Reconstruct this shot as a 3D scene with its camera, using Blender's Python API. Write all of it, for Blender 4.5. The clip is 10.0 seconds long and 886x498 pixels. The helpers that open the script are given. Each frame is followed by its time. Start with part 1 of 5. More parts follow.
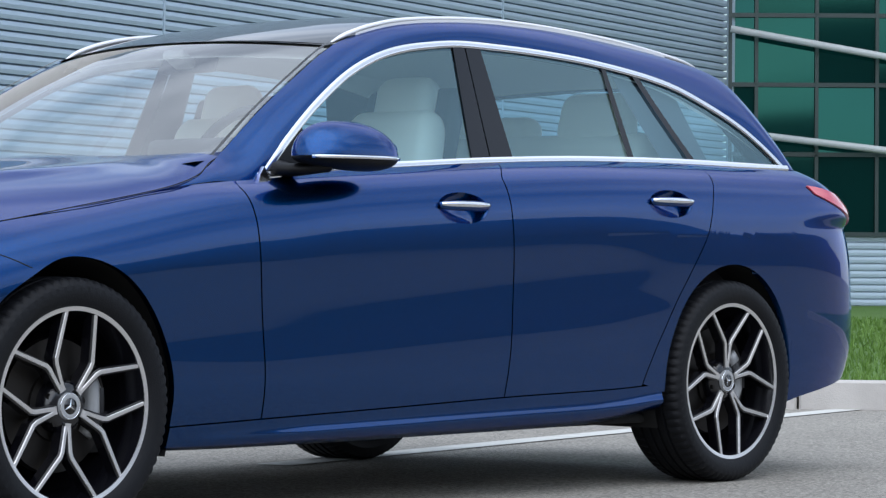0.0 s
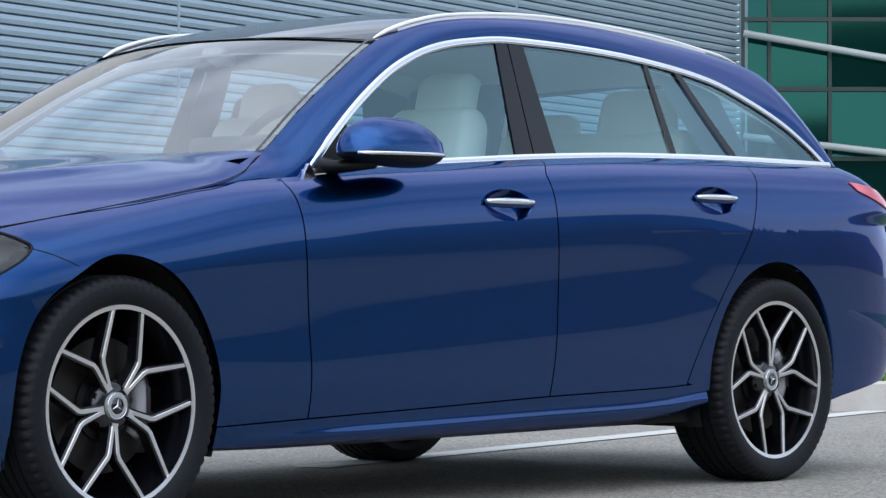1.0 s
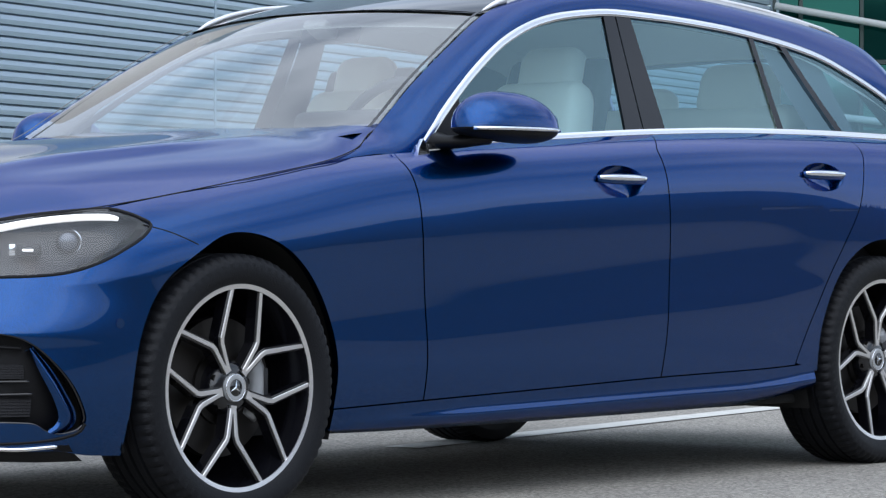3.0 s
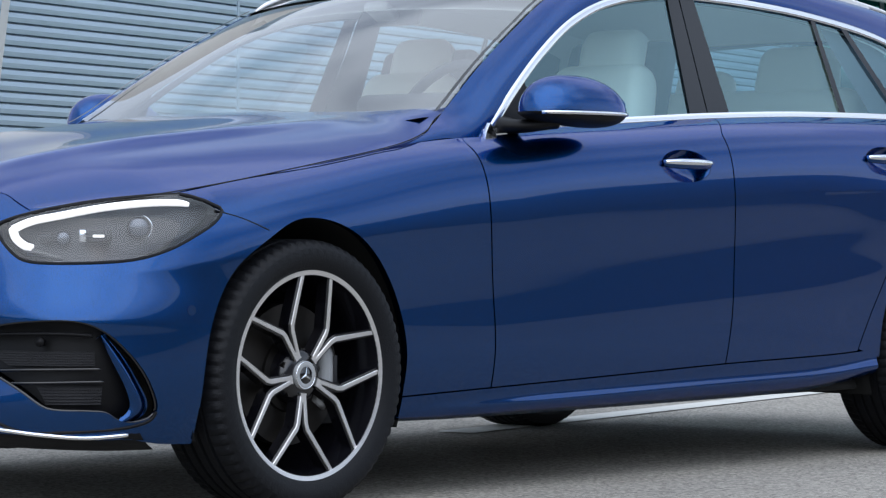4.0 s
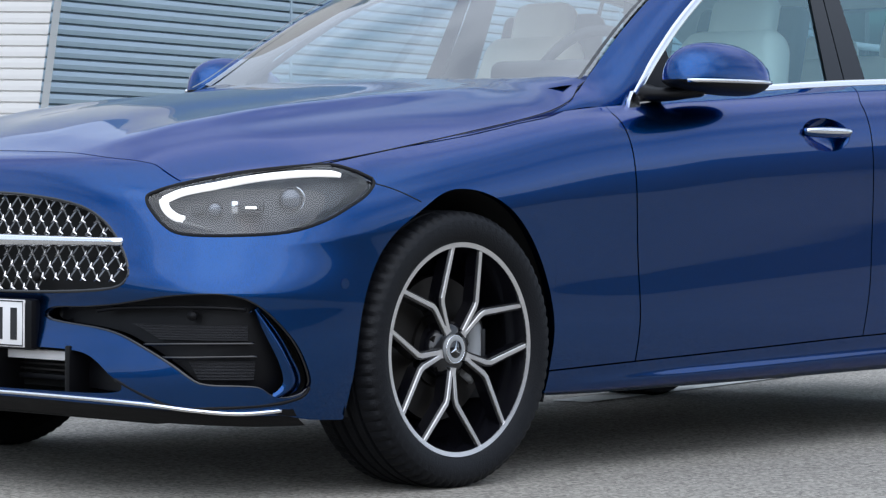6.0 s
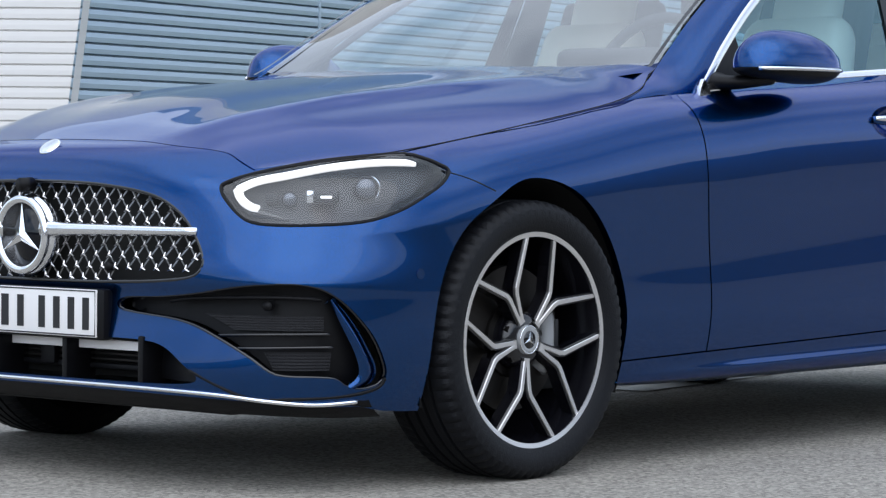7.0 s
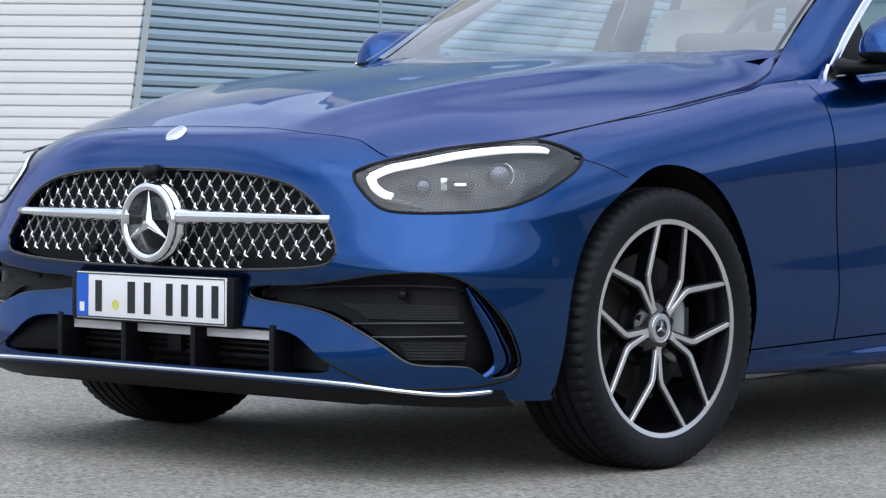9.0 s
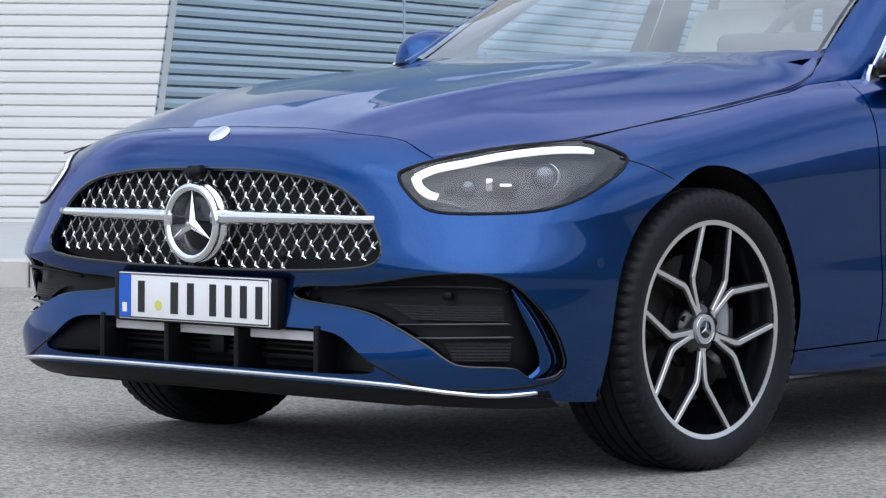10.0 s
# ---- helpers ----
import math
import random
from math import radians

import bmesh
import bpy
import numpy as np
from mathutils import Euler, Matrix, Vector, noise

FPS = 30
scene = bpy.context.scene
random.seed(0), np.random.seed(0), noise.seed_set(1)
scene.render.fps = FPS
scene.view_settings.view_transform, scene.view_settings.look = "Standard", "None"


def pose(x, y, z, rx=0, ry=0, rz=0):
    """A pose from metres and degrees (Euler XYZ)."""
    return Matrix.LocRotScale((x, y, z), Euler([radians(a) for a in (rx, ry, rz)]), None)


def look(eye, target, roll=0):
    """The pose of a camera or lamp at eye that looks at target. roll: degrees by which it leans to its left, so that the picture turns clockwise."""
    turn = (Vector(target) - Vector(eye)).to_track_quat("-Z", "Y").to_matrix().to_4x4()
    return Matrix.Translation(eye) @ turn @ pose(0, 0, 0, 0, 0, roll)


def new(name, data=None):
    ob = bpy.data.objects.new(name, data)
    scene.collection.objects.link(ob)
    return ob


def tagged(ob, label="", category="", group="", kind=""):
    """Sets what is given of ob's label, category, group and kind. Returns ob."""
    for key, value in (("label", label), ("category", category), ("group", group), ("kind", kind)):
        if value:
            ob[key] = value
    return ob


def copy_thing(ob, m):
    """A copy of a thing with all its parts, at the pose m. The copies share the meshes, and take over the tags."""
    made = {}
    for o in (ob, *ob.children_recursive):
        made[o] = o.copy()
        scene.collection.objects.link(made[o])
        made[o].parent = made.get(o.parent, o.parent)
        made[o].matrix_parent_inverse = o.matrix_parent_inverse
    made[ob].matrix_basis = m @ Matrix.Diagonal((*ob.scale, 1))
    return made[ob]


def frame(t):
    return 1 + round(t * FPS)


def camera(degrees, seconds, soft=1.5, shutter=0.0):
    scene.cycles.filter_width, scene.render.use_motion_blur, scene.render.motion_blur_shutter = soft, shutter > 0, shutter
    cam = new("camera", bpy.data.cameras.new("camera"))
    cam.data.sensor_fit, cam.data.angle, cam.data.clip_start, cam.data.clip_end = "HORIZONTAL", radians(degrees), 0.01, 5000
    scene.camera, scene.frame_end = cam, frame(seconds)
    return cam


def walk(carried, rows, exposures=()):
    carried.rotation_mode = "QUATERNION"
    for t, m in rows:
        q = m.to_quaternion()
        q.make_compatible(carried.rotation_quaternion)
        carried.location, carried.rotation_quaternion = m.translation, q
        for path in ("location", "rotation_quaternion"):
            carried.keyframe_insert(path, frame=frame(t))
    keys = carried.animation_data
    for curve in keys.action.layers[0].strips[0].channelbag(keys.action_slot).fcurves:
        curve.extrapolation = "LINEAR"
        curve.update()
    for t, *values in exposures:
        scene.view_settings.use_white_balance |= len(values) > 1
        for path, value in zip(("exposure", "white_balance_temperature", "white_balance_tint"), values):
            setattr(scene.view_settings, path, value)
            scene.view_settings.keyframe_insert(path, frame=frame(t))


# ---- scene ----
cam = camera(17.0, 10.0, soft=1.3)
PATH = [
    (0, (-5.0732, -6.4979, 0.6594), (-3.5585, -5.1916, 0.6785), 0.35),
    (0.5, (-5.0729, -6.4255, 0.6392), (-3.5593, -5.1191, 0.6630), 0.17),
    (1, (-5.0763, -6.3481, 0.6283), (-3.5642, -5.0397, 0.6532), 0.07),
    (1.5, (-5.0832, -6.2667, 0.6249), (-3.5714, -4.9567, 0.6470), 0.03),
    (2, (-5.0935, -6.1822, 0.6275), (-3.5838, -4.8708, 0.6449), 0.04),
    (3.5, (-5.1414, -5.9196, 0.6561), (-3.6341, -4.6054, 0.6549), 0.20),
    (4, (-5.1621, -5.8321, 0.6687), (-3.6569, -4.5156, 0.6587), 0.27),
    (4.5, (-5.1846, -5.7459, 0.6812), (-3.6801, -4.4269, 0.6623), 0.33),
    (5, (-5.2085, -5.6619, 0.6930), (-3.7079, -4.3400, 0.6653), 0.39),
    (5.5, (-5.2335, -5.5809, 0.7035), (-3.7356, -4.2571, 0.6680), 0.44),
    (7, (-5.3103, -5.3633, 0.7242), (-3.8213, -4.0291, 0.6707), 0.49),
    (7.5, (-5.3350, -5.3015, 0.7274), (-3.8494, -3.9638, 0.6693), 0.48),
    (8, (-5.3584, -5.2462, 0.7289), (-3.8779, -3.9037, 0.6672), 0.47),
    (8.5, (-5.3800, -5.1980, 0.7293), (-3.9035, -3.8507, 0.6654), 0.45),
    (9, (-5.3993, -5.1574, 0.7291), (-3.9285, -3.8043, 0.6646), 0.43),
    (9.5, (-5.4156, -5.1252, 0.7291), (-3.9487, -3.7671, 0.6647), 0.43),
    (10, (-5.4283, -5.1017, 0.7302), (-3.9653, -3.7396, 0.6655), 0.45),
]
walk(cam, [(t, look(eye, target, roll)) for t, eye, target, roll in PATH])

# ---- light ----
scene.view_settings.exposure = -0.17
SUN_TURN, SUN_UP = radians(228), radians(48)
world = bpy.data.worlds.new("sky")
scene.world = world
world.use_nodes = True
wn = world.node_tree.nodes
wl = world.node_tree.links
wn.clear()
w_out = wn.new("ShaderNodeOutputWorld")
w_bg = wn.new("ShaderNodeBackground")
w_sky = wn.new("ShaderNodeTexSky")
w_sky.sky_type = "NISHITA"
w_sky.sun_disc = False
w_sky.air_density, w_sky.dust_density, w_sky.ozone_density = 1.0, 0.8, 1.2
w_sky.sun_elevation, w_sky.sun_rotation = SUN_UP, SUN_TURN
w_co = wn.new("ShaderNodeTexCoord")
w_map = wn.new("ShaderNodeMapping")
w_map.inputs["Scale"].default_value = (1.6, 1.6, 3.6)
w_noise = wn.new("ShaderNodeTexNoise")
w_noise.inputs["Scale"].default_value = 1.15
w_noise.inputs["Detail"].default_value = 3.5
w_ramp = wn.new("ShaderNodeValToRGB")
w_ramp.color_ramp.elements[0].position = 0.42
w_ramp.color_ramp.elements[1].position = 0.72
w_mix = wn.new("ShaderNodeMix")
w_mix.data_type = "RGBA"
w_mix.inputs["B"].default_value = (7.3, 8.3, 9.9, 1)
# the cloud cover is brighter round the veiled sun
w_dot = wn.new("ShaderNodeVectorMath")
w_dot.operation = "DOT_PRODUCT"
w_dot.inputs[1].default_value = (math.sin(SUN_TURN) * math.cos(SUN_UP), math.cos(SUN_TURN) * math.cos(SUN_UP), math.sin(SUN_UP))
w_glow = wn.new("ShaderNodeMapRange")
w_glow.interpolation_type = "SMOOTHSTEP"
w_glow.inputs["From Min"].default_value, w_glow.inputs["From Max"].default_value = 0.2, 1.0
w_glow.inputs["To Min"].default_value, w_glow.inputs["To Max"].default_value = 1.0, 1.5
w_gain = wn.new("ShaderNodeVectorMath")
w_gain.operation = "SCALE"
wl.new(w_co.outputs["Generated"], w_dot.inputs[0])
wl.new(w_dot.outputs["Value"], w_glow.inputs["Value"])
wl.new(w_glow.outputs["Result"], w_gain.inputs["Scale"])
wl.new(w_mix.outputs["Result"], w_gain.inputs[0])
wl.new(w_co.outputs["Generated"], w_map.inputs["Vector"])
wl.new(w_map.outputs["Vector"], w_noise.inputs["Vector"])
# the cover is closer overhead and breaks up towards the horizon
w_sep = wn.new("ShaderNodeSeparateXYZ")
w_high = wn.new("ShaderNodeMapRange")
w_high.inputs["From Min"].default_value, w_high.inputs["From Max"].default_value = 0.15, 0.8
w_high.inputs["To Min"].default_value, w_high.inputs["To Max"].default_value = 0.03, 0.2
w_add = wn.new("ShaderNodeMath")
wl.new(w_co.outputs["Generated"], w_sep.inputs["Vector"])
wl.new(w_sep.outputs["Z"], w_high.inputs["Value"])
wl.new(w_noise.outputs["Fac"], w_add.inputs[0])
wl.new(w_high.outputs["Result"], w_add.inputs[1])
wl.new(w_add.outputs["Value"], w_ramp.inputs["Fac"])
wl.new(w_ramp.outputs["Color"], w_mix.inputs["Factor"])
wl.new(w_sky.outputs["Color"], w_mix.inputs["A"])
wl.new(w_gain.outputs["Vector"], w_bg.inputs["Color"])
w_bg.inputs["Strength"].default_value = 0.178
wl.new(w_bg.outputs["Background"], w_out.inputs["Surface"])

sun = new("sun", bpy.data.lights.new("sun", "SUN"))
sun.data.energy, sun.data.angle, sun.data.color = 1.15, radians(90), (1.0, 0.93, 0.84)
sun.matrix_world = look((0, 0, 0), (-math.sin(SUN_TURN) * math.cos(SUN_UP), -math.cos(SUN_TURN) * math.cos(SUN_UP), -math.sin(SUN_UP)))


# ---- materials ----
def principled(name, color, rough=0.5, metal=0.0, coat=0.0, spec=0.5, bump=0.0, bump_scale=60.0, vary=0.0, vary_scale=3.0, rough_vary=0.0, coat_ior=1.5):
    m = bpy.data.materials.new(name)
    m.use_nodes = True
    n, l = m.node_tree.nodes, m.node_tree.links
    b = n["Principled BSDF"]
    b.inputs["Base Color"].default_value = (*color, 1)
    b.inputs["Roughness"].default_value = rough
    b.inputs["Metallic"].default_value = metal
    b.inputs["Coat Weight"].default_value = coat
    b.inputs["Coat Roughness"].default_value = 0.02
    b.inputs["Coat IOR"].default_value = coat_ior
    b.inputs["Specular IOR Level"].default_value = spec
    co = n.new("ShaderNodeTexCoord")
    if vary or rough_vary:
        big = n.new("ShaderNodeTexNoise")
        big.inputs["Scale"].default_value, big.inputs["Detail"].default_value = vary_scale, 8
        l.new(co.outputs["Object"], big.inputs["Vector"])
        if vary:
            mix = n.new("ShaderNodeMix")
            mix.data_type = "RGBA"
            mix.inputs["A"].default_value = (*[c * (1 - vary) for c in color], 1)
            mix.inputs["B"].default_value = (*[min(1, c * (1 + vary)) for c in color], 1)
            l.new(big.outputs["Fac"], mix.inputs["Factor"])
            l.new(mix.outputs["Result"], b.inputs["Base Color"])
        if rough_vary:
            mr = n.new("ShaderNodeMapRange")
            mr.inputs["To Min"].default_value, mr.inputs["To Max"].default_value = rough - rough_vary, rough + rough_vary
            l.new(big.outputs["Fac"], mr.inputs["Value"])
            l.new(mr.outputs["Result"], b.inputs["Roughness"])
    if bump:
        fine = n.new("ShaderNodeTexNoise")
        fine.inputs["Scale"].default_value, fine.inputs["Detail"].default_value = bump_scale, 6
        l.new(co.outputs["Object"], fine.inputs["Vector"])
        bp = n.new("ShaderNodeBump")
        bp.inputs["Strength"].default_value, bp.inputs["Distance"].default_value = bump, 0.01
        l.new(fine.outputs["Fac"], bp.inputs["Height"])
        l.new(bp.outputs["Normal"], b.inputs["Normal"])
    return m


def glass(name, tint, facing=0.05, rough=0.0, sheen=(1, 1, 1)):
    m = bpy.data.materials.new(name)
    m.use_nodes = True
    n, l = m.node_tree.nodes, m.node_tree.links
    n.remove(n["Principled BSDF"])
    tr, gl, mx, fr = n.new("ShaderNodeBsdfTransparent"), n.new("ShaderNodeBsdfGlossy"), n.new("ShaderNodeMixShader"), n.new("ShaderNodeLayerWeight")
    fr.inputs["Blend"].default_value = 0.5
    power, gain = n.new("ShaderNodeMath"), n.new("ShaderNodeMath")
    power.operation, gain.operation = "POWER", "MULTIPLY_ADD"
    power.inputs[1].default_value = 5.0
    gain.inputs[1].default_value, gain.inputs[2].default_value = 1 - facing, facing
    l.new(fr.outputs["Facing"], power.inputs[0])
    l.new(power.outputs["Value"], gain.inputs[0])
    tr.inputs["Color"].default_value = (*tint, 1)
    gl.inputs["Roughness"].default_value = rough
    gl.inputs["Color"].default_value = (*sheen, 1)
    l.new(gain.outputs["Value"], mx.inputs["Fac"])
    l.new(tr.outputs["BSDF"], mx.inputs[1])
    l.new(gl.outputs["BSDF"], mx.inputs[2])
    l.new(mx.outputs["Shader"], n["Material Output"].inputs["Surface"])
    return m


def lit(name, color, strength):
    m = bpy.data.materials.new(name)
    m.use_nodes = True
    b = m.node_tree.nodes["Principled BSDF"]
    b.inputs["Base Color"].default_value = (*color, 1)
    b.inputs["Emission Color"].default_value = (*color, 1)
    b.inputs["Emission Strength"].default_value = strength
    return m


def paint(name, deep, flake):
    """Metallic car paint: a deep base with fine flakes under a clear coat."""
    m = principled(name, deep, 0.26, 1.0, 1.0, coat_ior=1.40)
    n, l = m.node_tree.nodes, m.node_tree.links
    b = n["Principled BSDF"]
    b.inputs["Specular Tint"].default_value = (0.05, 0.42, 0.78, 1)
    co = n.new("ShaderNodeTexCoord")
    vor = n.new("ShaderNodeTexVoronoi")
    vor.inputs["Scale"].default_value = 1800
    mix = n.new("ShaderNodeMix")
    mix.data_type = "RGBA"
    mix.inputs["A"].default_value, mix.inputs["B"].default_value = (*deep, 1), (*flake, 1)
    l.new(co.outputs["Object"], vor.inputs["Vector"])
    sep = n.new("ShaderNodeSeparateColor")
    l.new(vor.outputs["Color"], sep.inputs["Color"])
    l.new(sep.outputs["Red"], mix.inputs["Factor"])
    l.new(mix.outputs["Result"], b.inputs["Base Color"])
    return m


BLUE = paint("blue_metallic_paint", (0.0001, 0.029, 0.114), (0.0002, 0.062, 0.236))
CHROME = principled("satin_chrome", (0.82, 0.83, 0.85), 0.16, 1.0)
SILVER = principled("machined_aluminium", (0.80, 0.79, 0.79), 0.3, 1.0, bump=0.05, bump_scale=300)
RAIL = principled("brushed_rail", (0.78, 0.78, 0.79), 0.5, 0.55, bump=0.03, bump_scale=400)
GLOSS_BLACK = principled("gloss_black", (0.003, 0.003, 0.004), 0.06, 0, 0.4)
BLACK = principled("black_plastic", (0.004, 0.004, 0.005), 0.45, spec=0.18, bump=0.1, bump_scale=500)
DEEP_BLACK = principled("deep_black_glass", (0.002, 0.003, 0.006), 0.06, spec=0.4)
DARK = principled("dark_void", (0.004, 0.004, 0.004), 0.9)
SEAM = principled("panel_gap", (0.004, 0.004, 0.006), 0.9)
RUBBER = principled("tyre_rubber", (0.005, 0.0056, 0.0075), 0.55, spec=0.2, bump=0.25, bump_scale=260, vary=0.3, vary_scale=9)
WHEEL_BLACK = principled("black_wheel_paint", (0.004, 0.004, 0.006), 0.2, 0, 0.3)
IRON = principled("brake_iron", (0.045, 0.042, 0.04), 0.5, 1.0)
CALIPER = principled("grey_caliper", (0.33, 0.34, 0.35), 0.45, 0.2)
LEATHER = principled("cream_leather", (0.80, 0.75, 0.62), 0.5, bump=0.12, bump_scale=240, vary=0.06)
TRIM = principled("pale_headliner", (0.62, 0.61, 0.57), 0.9, bump=0.1, bump_scale=300)
LINING = principled("grey_pillar_lining", (0.06, 0.065, 0.075), 0.9, bump=0.1, bump_scale=300)
CABIN = principled("dark_cabin_trim", (0.02, 0.02, 0.022), 0.6, bump=0.1, bump_scale=300)
SIDE_GLASS = glass("tinted_side_glass", (0.70, 0.88, 0.95), 0.17, sheen=(0.62, 0.92, 1.0))
SCREEN_GLASS = glass("windscreen_glass", (0.88, 0.93, 0.93), 0.24)
LENS = glass("clear_lamp_lens", (0.95, 0.96, 0.97), 0.06)
RED_LENS = principled("red_lamp_lens", (0.62, 0.06, 0.08), 0.06, 0, 1.0)
DRL = lit("daytime_light", (1.0, 0.99, 0.97), 0.8)
LAMP_GREY = principled("lamp_housing", (0.018, 0.019, 0.022), 0.35, 0.5)
LAMP_LENS = principled("projector_glass", (0.10, 0.11, 0.13), 0.04, 0.5, 0.6)
REFLECTOR = principled("lamp_reflector", (0.75, 0.77, 0.8), 0.12, 1.0)
WHITE = principled("plate_white", (0.80, 0.78, 0.77), 0.35, vary=0.03)
PLATE_BLUE = principled("plate_blue", (0.01, 0.10, 0.50), 0.4)
INK = principled("plate_black", (0.012, 0.012, 0.014), 0.5)
MESH_GREY = principled("intake_mesh", (0.012, 0.012, 0.014), 0.5, spec=0.3, bump=0.5, bump_scale=420)
DARK_SILVER = principled("dark_silver_web", (0.24, 0.24, 0.245), 0.35, 1.0)
STICKER = principled("seal_yellow", (0.62, 0.62, 0.12), 0.5)


# ---- small tools ----
def smooth_line(knots):
    """A monotone cubic through (x, y) knots."""
    xs = [k[0] for k in knots]
    ys = [k[1] for k in knots]
    n = len(xs)
    h = [xs[i + 1] - xs[i] for i in range(n - 1)]
    d = [(ys[i + 1] - ys[i]) / h[i] for i in range(n - 1)]
    m = [d[0]] + [0.0] * (n - 2) + [d[-1]]
    for i in range(1, n - 1):
        if d[i - 1] * d[i] > 0:
            w1, w2 = 2 * h[i] + h[i - 1], h[i] + 2 * h[i - 1]
            m[i] = (w1 + w2) / (w1 / d[i - 1] + w2 / d[i])

    def f(x):
        if x <= xs[0]:
            return ys[0]
        if x >= xs[-1]:
            return ys[-1]
        i = 0
        while x > xs[i + 1]:
            i += 1
        t = (x - xs[i]) / h[i]
        return (ys[i] * (1 + 2 * t) * (1 - t) ** 2 + m[i] * h[i] * t * (1 - t) ** 2
                + ys[i + 1] * t * t * (3 - 2 * t) + m[i + 1] * h[i] * t * t * (t - 1))
    return f


def softened(f, a, b, reach):
    """f between a and b, evened out over the given reach, from a fine table."""
    n = 700
    offs = [(k / 4 * reach, 1 - abs(k) / 5) for k in range(-4, 5)]
    total = sum(w for _, w in offs)
    table = [sum(f(a + (b - a) * i / n + d) * w for d, w in offs) / total for i in range(n + 1)]

    def g(x):
        t = min(max((x - a) / (b - a), 0.0), 1.0) * n
        i = min(int(t), n - 1)
        return table[i] + (table[i + 1] - table[i]) * (t - i)
    return g


def catmull(points, per=8, closed=False):
    """A rounded line through a few points."""
    p = [Vector(q) for q in points]
    n = len(p)
    out = []
    for i in range(n if closed else n - 1):
        a, b = p[(i - 1) % n] if closed or i else p[0], p[i]
        c = p[(i + 1) % n]
        d = p[(i + 2) % n] if closed or i + 2 < n else p[-1]
        for k in range(per):
            t = k / per
            out.append(0.5 * ((2 * b) + (c - a) * t + (2 * a - 5 * b + 4 * c - d) * t * t + (3 * b - a - 3 * c + d) * t ** 3))
    if not closed:
        out.append(p[-1])
    return out


def part(name, bm, material, parent=None, label="", smooth=True, normal=None):
    """Links a bmesh as one mesh object under a thing or a part; normal(co) shades it as the true curved sheet."""
    me = bpy.data.meshes.new(name)
    bm.to_mesh(me)
    bm.free()
    if normal:
        me.shade_smooth()
        smooth = False
        true = [normal(v.co) for v in me.vertices]
        loops = []
        for p in me.polygons:
            flat = p.normal.dot(true[p.vertices[0]]) < 0.75
            loops += [p.normal.copy() if flat else true[i] for i in p.vertices]
        me.normals_split_custom_set(loops)
    for m in material if isinstance(material, (list, tuple)) else [material]:
        me.materials.append(m)
    if smooth:
        me.shade_smooth()
    ob = new(name, me)
    ob.parent = parent
    if label:
        ob["label"] = label
    return ob


def empty(name, at=(0, 0, 0)):
    ob = new(name)
    ob.empty_display_size = 0.1
    ob.location = at
    return ob


def sharpen(bm, degrees=32):
    for e in bm.edges:
        if len(e.link_faces) == 2 and e.calc_face_angle(0) > radians(degrees):
            e.smooth = False
    return bm


def grid(f, us, vs, flip=False):
    """A sheet f(u, v) over the given parameters."""
    bm = bmesh.new()
    rows = [[bm.verts.new(f(u, v)) for v in vs] for u in us]
    for i in range(len(us) - 1):
        for j in range(len(vs) - 1):
            q = [rows[i][j], rows[i + 1][j], rows[i + 1][j + 1], rows[i][j + 1]]
            bm.faces.new(q[::-1] if flip else q)
    return bm


def steps(a, b, n):
    return [a + (b - a) * i / n for i in range(n + 1)]


def face_out(bm, towards):
    """Turns the whole sheet so that its normals point along towards."""
    bm.normal_update()
    if sum(f.normal.dot(towards) * f.calc_area() for f in bm.faces) < 0:
        bmesh.ops.reverse_faces(bm, faces=bm.faces[:])
    bm.normal_update()
    return bm


def flange(bm, depth, way=None):
    """Folds the rims of a sheet inwards, which gives it the thickness of a panel."""
    bm.normal_update()
    rim = [e for e in bm.edges if len(e.link_faces) == 1]
    normals = {v: v.normal.copy() for e in rim for v in e.verts}
    got = bmesh.ops.extrude_edge_only(bm, edges=rim)
    old = {tuple(round(c, 6) for c in v.co): n for v, n in normals.items()}
    for v in [g for g in got["geom"] if isinstance(g, bmesh.types.BMVert)]:
        n = old.get(tuple(round(c, 6) for c in v.co))
        if n:
            v.co -= (way or n) * depth
    for e in rim:
        e.smooth = False
    return bm


def tube(path, radius, sides=8, closed=False, flat=1.0, caps=True, up=None):
    """A bar of round or flattened section along a line; radius may be a function of 0..1."""
    bm = bmesh.new()
    n = len(path)
    rings = []
    for i, p in enumerate(path):
        p = Vector(p)
        a = Vector(path[(i - 1) % n]) if closed or i else p
        b = Vector(path[(i + 1) % n]) if closed or i < n - 1 else p
        t = (b - a).normalized()
        ref = Vector(up) if up else (Vector((0, 0, 1)) if abs(t.z) < 0.9 else Vector((1, 0, 0)))
        side = t.cross(ref).normalized()
        top = side.cross(t).normalized()
        r = radius(i / max(1, n - 1)) if callable(radius) else radius
        rings.append([bm.verts.new(p + side * r * math.cos(2 * math.pi * k / sides) + top * r * flat * math.sin(2 * math.pi * k / sides)) for k in range(sides)])
    for i in range(n if closed else n - 1):
        j = (i + 1) % n
        for k in range(sides):
            bm.faces.new((rings[i][k], rings[j][k], rings[j][(k + 1) % sides], rings[i][(k + 1) % sides]))
    if caps and not closed:
        bm.faces.new(rings[0])
        bm.faces.new(rings[-1][::-1])
    bmesh.ops.recalc_face_normals(bm, faces=bm.faces[:])
    return bm


